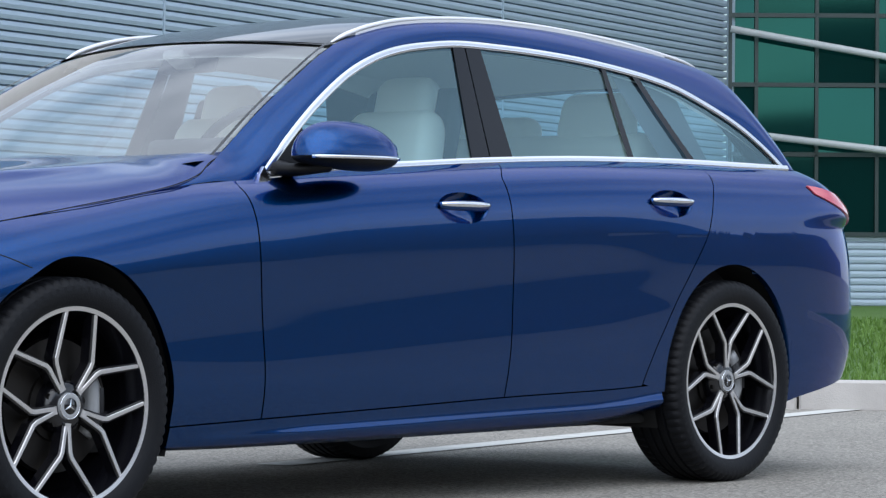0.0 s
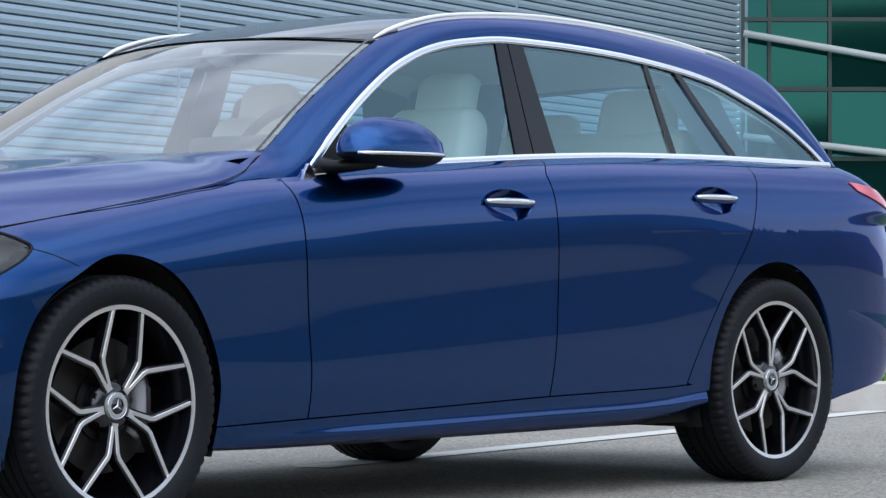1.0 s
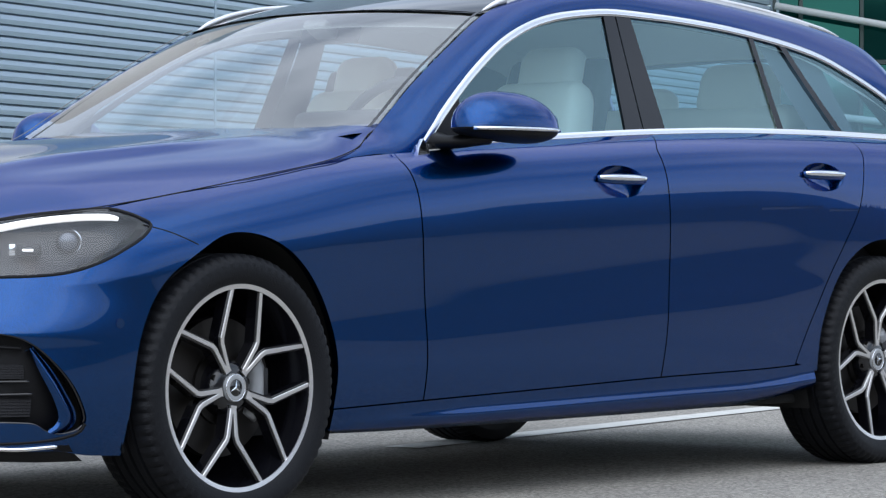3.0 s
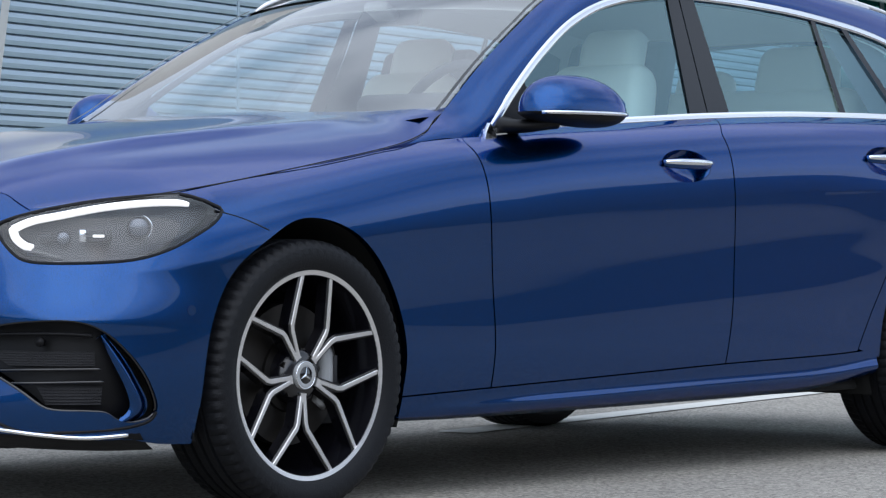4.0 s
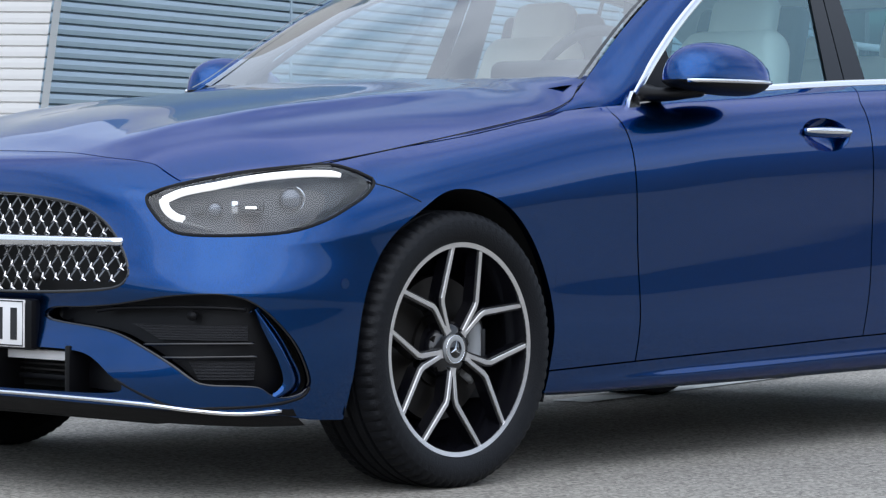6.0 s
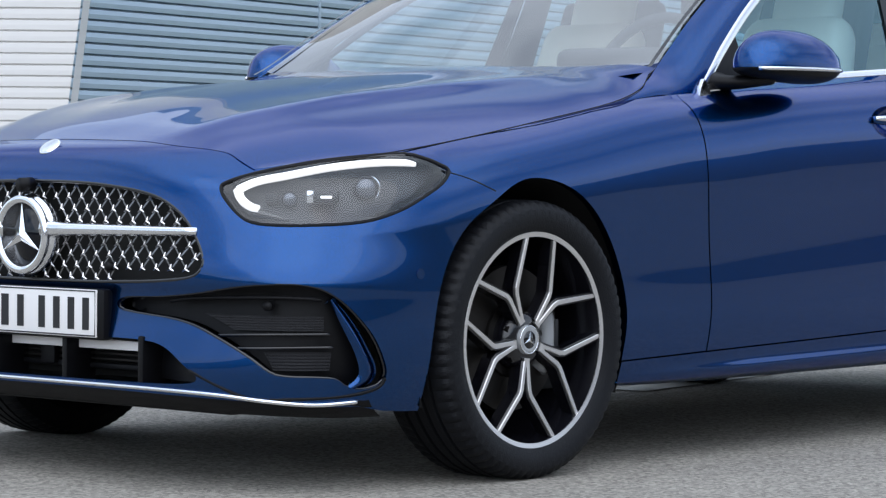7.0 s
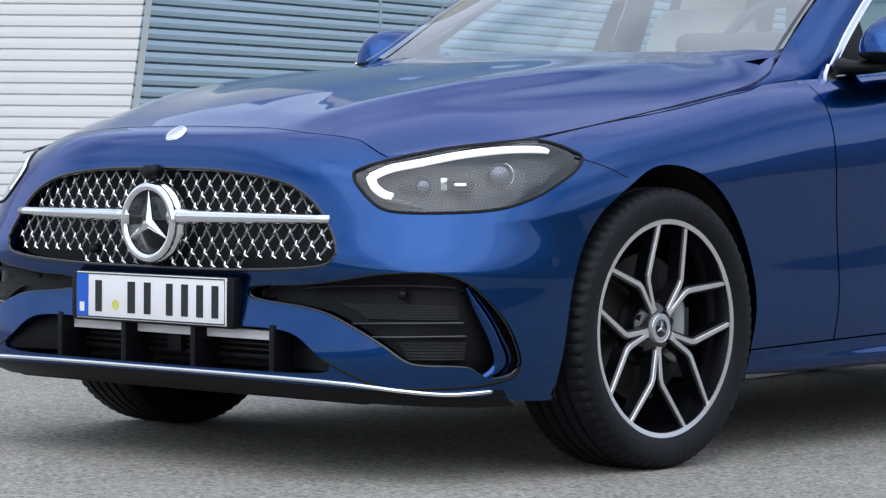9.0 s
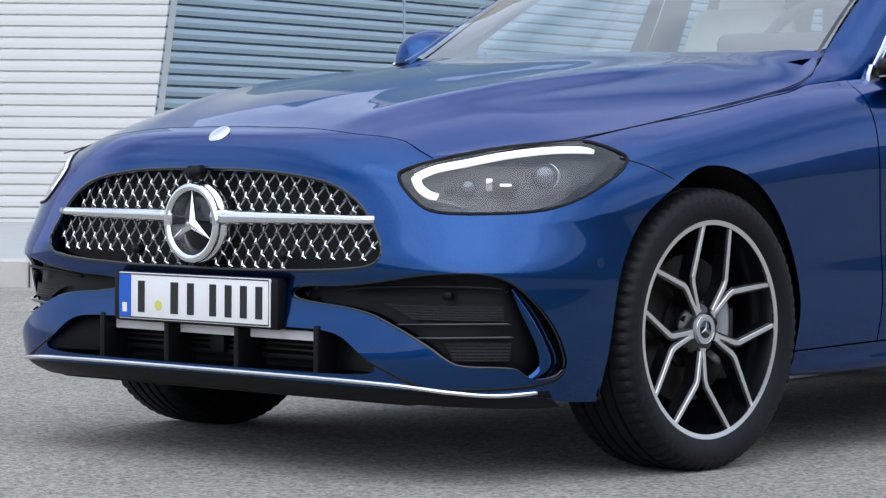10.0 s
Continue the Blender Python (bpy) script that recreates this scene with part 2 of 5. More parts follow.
def box(size, at=(0, 0, 0), bevel=0.0, turn=None, segments=2):
    bm = bmesh.new()
    bmesh.ops.create_cube(bm, size=1, matrix=Matrix.Diagonal((*size, 1)))
    if bevel:
        bmesh.ops.bevel(bm, geom=bm.edges[:], offset=bevel, segments=segments, affect="EDGES", profile=0.6)
    bm.transform(Matrix.Translation(at) @ (turn or Matrix()))
    return sharpen(bm)


def lathe(profile, count, axis_y=True, closed=False):
    """Turns a profile of (radius, along) round the y axis."""
    bm = bmesh.new()
    rings = []
    for i in range(count):
        a = 2 * math.pi * i / count
        rings.append([bm.verts.new((r * math.sin(a), y, r * math.cos(a))) for r, y in profile])
    m = len(profile)
    for i in range(count):
        p, q = rings[i], rings[(i + 1) % count]
        for k in range(m if closed else m - 1):
            bm.faces.new((p[k], p[(k + 1) % m], q[(k + 1) % m], q[k]))
    bmesh.ops.recalc_face_normals(bm, faces=bm.faces[:])
    return bm


def prism(outline, depth, to_world):
    """A flat outline (2D points) with thickness; to_world(a, b, h) lays it into the place."""
    bm = bmesh.new()
    top = [bm.verts.new(to_world(a, b, 0)) for a, b in outline]
    low = [bm.verts.new(to_world(a, b, -depth)) for a, b in outline]
    bm.faces.new(top)
    bm.faces.new(low[::-1])
    n = len(outline)
    for i in range(n):
        bm.faces.new((top[i], low[i], low[(i + 1) % n], top[(i + 1) % n]))
    bmesh.ops.recalc_face_normals(bm, faces=bm.faces[:])
    return bm


def inside(poly, x, y):
    hit = False
    n = len(poly)
    for i in range(n):
        (x1, y1), (x2, y2) = poly[i][:2], poly[(i + 1) % n][:2]
        if (y1 > y) != (y2 > y) and x < (x2 - x1) * (y - y1) / (y2 - y1) + x1:
            hit = not hit
    return hit


def nearest(poly, x, y):
    best, where = 1e9, None
    n = len(poly)
    for i in range(n):
        (x1, y1), (x2, y2) = poly[i][:2], poly[(i + 1) % n][:2]
        dx, dy = x2 - x1, y2 - y1
        t = max(0, min(1, ((x - x1) * dx + (y - y1) * dy) / (dx * dx + dy * dy + 1e-12)))
        px, py = x1 + t * dx, y1 + t * dy
        d = (px - x) ** 2 + (py - y) ** 2
        if d < best:
            best, where = d, (px, py)
    return math.sqrt(best), where


# ---- setting: ground, kerb, lawn, facades ----
def asphalt_material(name, tone, dark, light):
    m = principled(name, tone, 0.85, bump=0.5, bump_scale=220)
    n, l = m.node_tree.nodes, m.node_tree.links
    b = n["Principled BSDF"]
    co = n.new("ShaderNodeTexCoord")
    grit = n.new("ShaderNodeTexVoronoi")
    grit.inputs["Scale"].default_value = 110
    patch = n.new("ShaderNodeTexNoise")
    patch.inputs["Scale"].default_value, patch.inputs["Detail"].default_value = 0.8, 9
    sep = n.new("ShaderNodeSeparateColor")
    mix, mul = n.new("ShaderNodeMix"), n.new("ShaderNodeMix")
    mix.data_type = mul.data_type = "RGBA"
    mix.inputs["A"].default_value, mix.inputs["B"].default_value = (*dark, 1), (*light, 1)
    mul.blend_type = "MULTIPLY"
    mul.inputs["Factor"].default_value = 0.5
    l.new(co.outputs["Object"], grit.inputs["Vector"])
    l.new(co.outputs["Object"], patch.inputs["Vector"])
    l.new(grit.outputs["Color"], sep.inputs["Color"])
    l.new(sep.outputs["Red"], mix.inputs["Factor"])
    l.new(mix.outputs["Result"], mul.inputs["A"])
    ramp = n.new("ShaderNodeValToRGB")
    ramp.color_ramp.elements[0].position, ramp.color_ramp.elements[0].color = 0.3, (0.6, 0.6, 0.6, 1)
    ramp.color_ramp.elements[1].position = 0.7
    l.new(patch.outputs["Fac"], ramp.inputs["Fac"])
    l.new(ramp.outputs["Color"], mul.inputs["B"])
    l.new(mul.outputs["Result"], b.inputs["Base Color"])
    return m


ASPHALT = asphalt_material("asphalt", (0.29, 0.268, 0.236), (0.155, 0.143, 0.125), (0.44, 0.406, 0.352))
APRON = principled("pale_concrete", (0.38, 0.38, 0.37), 0.8, bump=0.2, bump_scale=90, vary=0.12)
LINE = principled("worn_road_paint", (0.55, 0.54, 0.50), 0.7, bump=0.3, bump_scale=150, vary=0.2, vary_scale=12)
KERB = principled("kerb_granite", (0.48, 0.45, 0.42), 0.8, bump=0.3, bump_scale=120, vary=0.15, vary_scale=8)
GRASS = principled("lawn_green", (0.06, 0.13, 0.015), 0.8, bump=0.6, bump_scale=60, vary=0.4, vary_scale=6)
DARK_CLAD = principled("blue_grey_cladding", (0.36, 0.45, 0.53), 0.42, 0.3, vary=0.05, vary_scale=0.6, bump=0.03, bump_scale=30)
PALE_CLAD = principled("pale_cladding", (0.62, 0.60, 0.58), 0.5, vary=0.04, vary_scale=0.8, bump=0.03, bump_scale=30)
GREEN_GLASS = principled("green_facade_glass", (0.002, 0.052, 0.046), 0.05, 0.75, vary=0.3, vary_scale=0.35)
MULLION = principled("dark_mullion", (0.012, 0.03, 0.03), 0.4)
BEAM = principled("pale_beam", (0.48, 0.50, 0.50), 0.5, vary=0.04)
HALL = principled("beige_render", (0.25, 0.225, 0.22), 0.8, vary=0.08, vary_scale=0.3)

ground = part("ground", grid(lambda u, v: (u, v, 0), steps(-400, 400, 8), steps(-400, 400, 8)), ASPHALT)
tagged(ground, "grey fine-grained asphalt of a wide open yard", "ground", kind="structure")

# parking line under the car
LD = Vector((math.cos(radians(11.4)), math.sin(radians(11.4)), 0))
LN = Vector((-LD.y, LD.x, 0))
line = part("road_marking", grid(lambda u, v: Vector((2.36, 0.69, 0.004)) + LD * u + LN * v, steps(0, 7, 14), (-0.07, 0.07)), LINE)
tagged(line, "worn white painted parking line on the asphalt", "road marking", kind="structure")

# corrugated wall, turned 12.3 degrees from the car's axis
WD = Vector((math.cos(radians(12.3)), math.sin(radians(12.3)), 0))
WN = Vector((-WD.y, WD.x, 0))
W0 = WN * 11.15


def cladding(origin, along, length, height, pitch, depth, base=0.0, lean=None, narrow=0.22):
    """Sheet metal with horizontal ribs: flat bands parted by narrow dark grooves."""
    back = Vector((-along.y, along.x, 0))
    bm = bmesh.new()
    rows = []
    z = base
    while z < base + height:
        for dz, d in ((0, 0), (pitch * (1 - narrow) * 0.5, -0.12 * depth), (pitch * (1 - narrow), 0), (pitch * (1 - narrow * 0.65), depth), (pitch * (1 - narrow * 0.3), depth)):
            rows.append((z + dz, d))
        z += pitch
    ring = []
    for zz, d in rows:
        a = origin + back * d + Vector((0, 0, zz))
        end = length + (lean * (zz - base) if lean else 0)
        ring.append((bm.verts.new(a), bm.verts.new(a + along * end)))
    for (a, b), (c, d) in zip(ring, ring[1:]):
        bm.faces.new((a, b, d, c))
    return face_out(bm, -back)


wall_side = part("wall_side", cladding(W0 + WD * 13.03, WD, 32.3 - 13.03, 9.0, 0.10, 0.06, 0.0), DARK_CLAD, smooth=False)
for along in (18.1, 25.4):
    joint = part("trim", box((0.035, 0.02, 9.0), W0 + WD * along - WN * 0.004 + Vector((0, 0, 4.5)), turn=Matrix.Rotation(radians(12.3), 4, "Z")), DARK_CLAD, smooth=False)
    tagged(joint, "slim upright joint strip in the corrugated cladding", "trim", kind="structure")
tagged(wall_side, "blue-grey corrugated metal cladding of a hall", "wall", kind="structure")

# pale hall that leans out over the yard, in front of the corrugated wall
PD = Vector((0.681, -0.733, 0)).normalized()
PN = Vector((-PD.y, PD.x, 0))
P_EDGE = Vector((10.47, 13.07, 0))
wall_pale = part("wall_pale", cladding(P_EDGE - PD * 16, PD, 16, 8.0, 0.0915, 0.02, 0.0, lean=0.121, narrow=0.18), PALE_CLAD, smooth=False)
tagged(wall_pale, "off-white corrugated metal cladding with a leaning edge", "wall", kind="structure")
wall_edge = part("trim", grid(lambda u, v: P_EDGE + PD * (0.02 + 0.121 * u) + PN * v + Vector((0, 0, u)), steps(0, 8, 8), (-0.03, 0.5)), PALE_CLAD, smooth=False)
tagged(wall_edge, "off-white folded metal edge of the hall", "trim", kind="structure")

# green glazed front beyond the corner of the corrugated wall
GD = Vector((0.653, -0.757, 0)).normalized()
GN = Vector((-GD.y, GD.x, 0))
G0 = Vector((29.20, 17.74, 0))


def at_g(u, out, z):
    return G0 + GD * u - GN * out + Vector((0, 0, z))


wall_low = part("wall_low", cladding(G0, GD, 14, 1.3, 0.10, 0.03, 0.0), DARK_CLAD, smooth=False)
tagged(wall_low, "blue-grey corrugated plinth under a glazed front", "wall", kind="structure")
facade = empty("glazed_facade")
tagged(facade, "green tinted glass front with dark mullions and pale beams", "facade", kind="structure")
Z_ROWS = (1.30, 2.42, 3.40, 4.38, 5.36, 6.34, 7.32, 8.30)
U_COLS = [0.0, 0.37] + [0.37 + 0.85 * i for i in range(1, 16)]
for a, b in zip(U_COLS, U_COLS[1:]):
    for c, d in zip(Z_ROWS, Z_ROWS[1:]):
        tip = random.uniform(-0.03, 0.03)
        part("pane", grid(lambda u, v: at_g(u, 0.02 + tip * (v - c), v), (a + 0.03, b - 0.03), (c + 0.03, d - 0.03)), GREEN_GLASS, facade, smooth=False)
part("backing", grid(lambda u, v: at_g(u, -0.10, v), (0, 13.2), (1.3, 8.3)), MULLION, facade, smooth=False)
for u in U_COLS:
    part("mullion", box((0.05, 0.12, 7.0), at_g(u, 0.02, 4.8), turn=Matrix.Rotation(math.atan2(GD.y, GD.x), 4, "Z")), MULLION, facade, smooth=False)
for z in Z_ROWS:
    part("transom", box((13.2, 0.12, 0.06), at_g(6.6, 0.02, z), turn=Matrix.Rotation(math.atan2(GD.y, GD.x), 4, "Z")), MULLION, facade, smooth=False)
for z, fall in ((4.16, 0.175), (2.72, 0.115), (5.9, 0.2)):
    part("beam", tube([at_g(-0.02, 0.35, z), at_g(9, 0.35, z - fall * 9)], 0.05, 8), BEAM, facade)

post = part("corner_post", box((0.09, 0.09, 9.0), G0 + Vector((0.0, -0.02, 4.5)), 0.01), DARK_CLAD, facade, smooth=False)

# kerb and lawn
KD = Vector((0.493, -0.870, 0)).normalized()
KN = Vector((-KD.y, KD.x, 0))
K0 = Vector((4.5, 7.3, 0))


def lawn_at(u, v):
    rise = 0.13 + 0.16 * min(1, v / 25) + 0.012 * noise.noise(Vector((u * 1.3, v * 1.3, 0)))
    return K0 + KD * u + KN * (0.13 + v) + Vector((0, 0, rise))


lawn = part("lawn", grid(lawn_at, steps(3.2, 15, 24), steps(0, 34, 68)), GRASS)
tagged(lawn, "short green mown lawn behind a kerb", "lawn", kind="structure")
kerb = empty("kerb")
tagged(kerb, "row of pale granite kerb stones edging the lawn", "kerb", kind="structure")

verge = part("pavement", grid(lambda u, v: K0 + KD * u + KN * (0.13 + v) + Vector((0, 0, 0.146)), steps(-9, 3.2, 6), steps(0, 10, 5)), APRON)
tagged(verge, "pale concrete strip along the foot of the hall", "pavement", kind="structure")

# grass blades near the kerb where the lawn is open to view
bm = bmesh.new()
rnd = random.Random(5)
for i in range(26000):
    u, v = rnd.uniform(2.5, 9.5), rnd.random() ** 1.7 * 16
    p = lawn_at(u, v)
    h, w, a = rnd.uniform(0.03, 0.075), rnd.uniform(0.003, 0.006), rnd.uniform(0, math.pi)
    s = Vector((math.cos(a), math.sin(a), 0)) * w * (1 + v * 0.15)
    tip = Vector((rnd.uniform(-0.03, 0.03), rnd.uniform(-0.03, 0.03), h))
    bm.faces.new((bm.verts.new(p - s), bm.verts.new(p + s), bm.verts.new(p + tip)))
BLADES = principled("grass_blades", (0.085, 0.17, 0.02), 0.6, vary=0.45, vary_scale=2.5)
grass = part("grass", bm, BLADES, smooth=False)
tagged(grass, "fresh green grass blades of the mown lawn", "grass", kind="stuff")

# halls on the far sides of the yard, behind the camera
hall_back = part("wall_back", box((600, 1, 7.0), (0, -34, 3.5)), HALL, smooth=False)
tagged(hall_back, "long plain beige rendered hall across the yard", "wall", kind="structure")
hall_front = part("wall_front", box((1, 110, 4.5), (-48, 10, 2.25)), HALL, smooth=False)
tagged(hall_front, "plain beige rendered hall at the end of the yard", "wall", kind="structure")

# ---- car: the lines of its body (x to the rear from the front axle, y half width, z up) ----
car = empty("car")
tagged(car, "deep blue metallic estate car with black glass roof and silver rails", "car")
REAR = 2.865
Z_TOP = smooth_line([(-0.68, 0.714), (-0.5, 0.742), (-0.34, 0.764), (0.14, 0.844), (0.43, 0.893), (0.62, 0.916), (0.758, 0.926), (1.01, 0.954), (1.4, 0.981), (1.82, 1.007), (2.29, 1.026), (2.8, 1.033), (3.34, 1.03)])
SHOULDER = smooth_line([(0, 0.788), (0.015, 0.820), (0.04, 0.852), (0.07, 0.872), (0.10, 0.884), (0.13, 0.8915), (0.16, 0.8955), (0.2, 0.898), (0.3, 0.900)])
FLANK = smooth_line([(0.15, 0.84), (0.2, 0.860), (0.27, 0.880), (0.33, 0.892), (0.385, 0.8975), (0.42, 0.8975), (0.50, 0.8955), (0.56, 0.8953), (0.68, 0.898), (0.8, 0.900)])
A_FRONT = smooth_line([(0.15, 0.735), (0.21, 0.785), (0.265, 0.790), (0.34, 0.781), (0.385, 0.774), (0.432, 0.770), (0.468, 0.784), (0.50, 0.786), (0.56, 0.780), (0.66, 0.772), (0.70, 0.766), (0.735, 0.753), (0.768, 0.722), (0.79, 0.662)])
N_FRONT = smooth_line([(0.2, 4.9), (0.45, 4.7), (0.56, 3.9), (0.68, 3.35), (0.8, 3.0)])
A_REAR = smooth_line([(0.2, 0.72), (0.26, 0.81), (0.35, 0.89), (0.45, 0.93), (0.65, 0.912), (0.85, 0.845), (0.97, 0.63), (1.04, 0.48)])

Z_TOP = softened(Z_TOP, -0.72, 3.4, 0.06)
SHOULDER_RAW = SHOULDER
SHOULDER = softened(lambda d: SHOULDER_RAW(d) if d > 0 else 0.785 + 1.7 * d, -0.12, 0.5, 0.022)
FLANK = softened(FLANK, 0.12, 1.0, 0.03)
A_FRONT = softened(A_FRONT, 0.14, 0.80, 0.010)
N_FRONT = softened(N_FRONT, 0.14, 0.80, 0.04)
A_REAR = softened(A_REAR, 0.18, 1.06, 0.03)


def lower_line(x, z):
    """The crease low on the doors climbs towards the rear."""
    k = min(1.0, max(0.0, (z - 0.27) / 0.23))
    return z - 0.066 * min(1.7, max(0.0, x - 0.69)) * k * k * (3 - 2 * k)


def base_width(x, z):
    y = min(SHOULDER(Z_TOP(x) - z), FLANK(lower_line(x, z)) if z < 0.8 else 0.9)
    for xc, gain in ((0.0, 0.010), (REAR, 0.012)):
        y += gain * math.exp(-((x - xc) / 0.42) ** 2) * math.exp(-((z - 0.70) / 0.16) ** 2)
    return y


def rear_round(k, z):
    """How the width falls off round the tail; fuller towards the belt."""
    n = 4.0 + 5.0 * min(1.0, max(0.0, (z - 0.84) / 0.18))
    return max(0.0, 1 - min(1.0, k) ** n) ** (1 / n)


def half_width(x, z):
    """Half width of the lower body at a length and a height."""
    y = base_width(x, z)
    if x < 0:
        a, n = A_FRONT(z), N_FRONT(z)
        y *= max(0.0, 1 - min(1, -x / a) ** n) ** (1 / n)
    elif x > 3.0:
        y *= rear_round((x - 3.0) / A_REAR(z), z)
    return y


def nose(theta, z, inset=0.0):
    """A point of the front: theta 0 on the middle line, pi/2 on the flank over the axle."""
    a, n = A_FRONT(z), N_FRONT(z)
    sgn = -1 if theta < 0 else 1
    x = -a * max(0.0, math.cos(theta)) ** (2 / n)
    y = base_width(x, z) * abs(math.sin(theta)) ** (2 / n)
    if inset:
        q = Vector((x / a, y / 0.9, 0))
        q = Vector((-(abs(q.x) ** (n - 1)) / a, abs(q.y) ** (n - 1) / 0.9, 0)).normalized()
        x, y = x - q.x * inset, y - q.y * inset
    return Vector((x, sgn * y, z))


def nose_param(x, y, z):
    a, n = A_FRONT(z), N_FRONT(z)
    return math.atan2(min(1.0, abs(y) / base_width(x, z)) ** (n / 2), (abs(x) / a) ** (n / 2))


# height of the front's upper edge over theta, where the bonnet begins
TH_CORNER = nose_param(-0.668, 0.636, 0.716)
NOSE_CREST = smooth_line([(0.0, 0.788), (TH_CORNER * 0.3, 0.784), (TH_CORNER * 0.6, 0.772), (TH_CORNER * 0.88, 0.758), (TH_CORNER, 0.716)])


def NOSE_TOP(theta):
    if theta <= TH_CORNER:
        return NOSE_CREST(theta)
    z = 0.73
    for _ in range(12):
        z = Z_TOP(nose(theta, z).x) + 0.002
    return z


def side_normal(co):
    """True direction of the flank at a point on either side."""
    s, e = (1 if co.y > 0 else -1), 0.004
    gx = (half_width(co.x + e, co.z) - half_width(co.x - e, co.z)) / (2 * e)
    gz = (half_width(co.x, co.z + e) - half_width(co.x, co.z - e)) / (2 * e)
    return Vector((-gx, s, -gz)).normalized()


def nose_normal(co):
    """True direction of the front at a point on either side."""
    e = 0.004
    z = min(max(co.z, 0.16), 0.786)
    t = min(max(nose_param(co.x, co.y, z), 0.001), 1.56)
    a = nose(t + e, z) - nose(max(t - e, 0.0), z)
    b = nose(t, z + 0.003) - nose(t, z - 0.003)
    n = b.cross(a)
    if n.length < 1e-12:
        return Vector((-1, 0, 0))
    n.normalize()
    if n.x > 0:
        n = -n
    if co.y < 0:
        n.y = -n.y
    if abs(co.y) < 0.002:
        n.y = 0
    return n.normalized()


def bent(ob_bm, s):
    """Lays a sheet that was shaped for the +y side onto side s."""
    if s < 0:
        bm_y = ob_bm
        for v in bm_y.verts:
            v.co.y = -v.co.y
        bmesh.ops.reverse_faces(bm_y, faces=bm_y.faces[:])
        bm_y.normal_update()
    return ob_bm


def flank_panel(name, left, right, bottom, top, nu, nv, parent, label="", gap=0.0025, hole=None):
    """A panel of the flank between two seams x(z), a lower and an upper edge z(x)."""
    us = steps(0, 1, nu)
    made = []
    for s in (-1, 1):
        def f(u, v):
            x = left(0.5) * (1 - u) + right(0.5) * u
            for _ in range(4):
                z = bottom(x) * (1 - v) + top(x) * v
                x = (left(z) + gap) * (1 - u) + (right(z) - gap) * u
            z = bottom(x) * (1 - v) + top(x) * v
            if hole:
                # the recess of the handle has a clean oval rim
                a, b = (x - hole[0]) / hole[2], (z - hole[1]) / hole[3]
                r = math.hypot(a, b)
                if r > 0 and abs(r - 1) * min(hole[2], hole[3]) < 0.0048 or r > 0 and abs(r - 1) < 0.055:
                    x, z = hole[0] + a / r * hole[2], hole[1] + b / r * hole[3]
            return (x, half_width(x, z), z)
        bm = grid(f, us, steps(0, 1, nv))
        if hole:
            gone = []
            for face in bm.faces:
                c = face.calc_center_median()
                if math.hypot((c.x - hole[0]) / hole[2], (c.z - hole[1]) / hole[3]) < 0.985:
                    gone.append(face)
            bmesh.ops.delete(bm, geom=gone, context="FACES")
        face_out(bm, Vector((0, 1, 0)))
        flange(bm, 0.016, Vector((0, 1, 0)))
        made.append(part(name, bent(bm, s), BLUE, parent, label, normal=side_normal))
    return made


SEAM_A = smooth_line([(0.2, 0.691), (0.27, 0.690), (0.39, 0.688), (0.57, 0.676), (0.8, 0.662), (0.9, 0.66), (0.94, 0.70), (1.0, 0.75)])
SEAM_B = smooth_line([(0.2, 1.70), (0.31, 1.716), (0.48, 1.736), (0.68, 1.746), (0.865, 1.738), (0.95, 1.735), (1.0, 1.79)])
SEAM_C = smooth_line([(0.2, 2.36), (0.30, 2.385), (0.434, 2.456), (0.568, 2.545), (0.685, 2.635), (0.813, 2.727), (0.924, 2.772), (0.98, 2.80), (1.04, 2.81)])
SILL_TOP = smooth_line([(0.3, 0.262), (0.69, 0.274), (1.22, 0.290), (1.73, 0.306), (2.28, 0.318), (2.45, 0.326)])
SILL_LOW = smooth_line([(0.3, 0.198), (0.6, 0.194), (1.75, 0.200), (2.13, 0.205), (2.3, 0.216), (2.5, 0.24)])
R_ARCH = 0.380


def arch(xc, low, wide=0.350):
    def f(x):
        d = abs(x - xc)
        return 0.327 + R_ARCH * math.sqrt(1 - (d / wide) ** 2) if d < wide else low(x)
    return f


def top_edge(x):
    return Z_TOP(x)


ARCH_F = arch(0.0, lambda x: SILL_TOP(x))
ARCH_R = arch(REAR, lambda x: 0.25 + 0.12 * max(0, x - 3.2))


def straight(x):
    return lambda z: x


# wings: over the arch and behind it
def arch_us(x0, x1, xc, wide):
    us = set(steps(0, 1, 90))
    for i in range(61):
        x = xc + wide * math.cos(math.pi * i / 60) * 0.99999
        if x0 < x < x1:
            us.add((x - x0) / (x1 - x0))
    for x in (xc - wide * 1.0002, xc + wide * 1.0002):
        if x0 < x < x1:
            us.add((x - x0) / (x1 - x0))
    return sorted(us)


LAMP_END = smooth_line([(0.56, -0.352), (0.60, -0.345), (0.68, -0.275), (0.72, -0.262), (0.8, -0.258)])


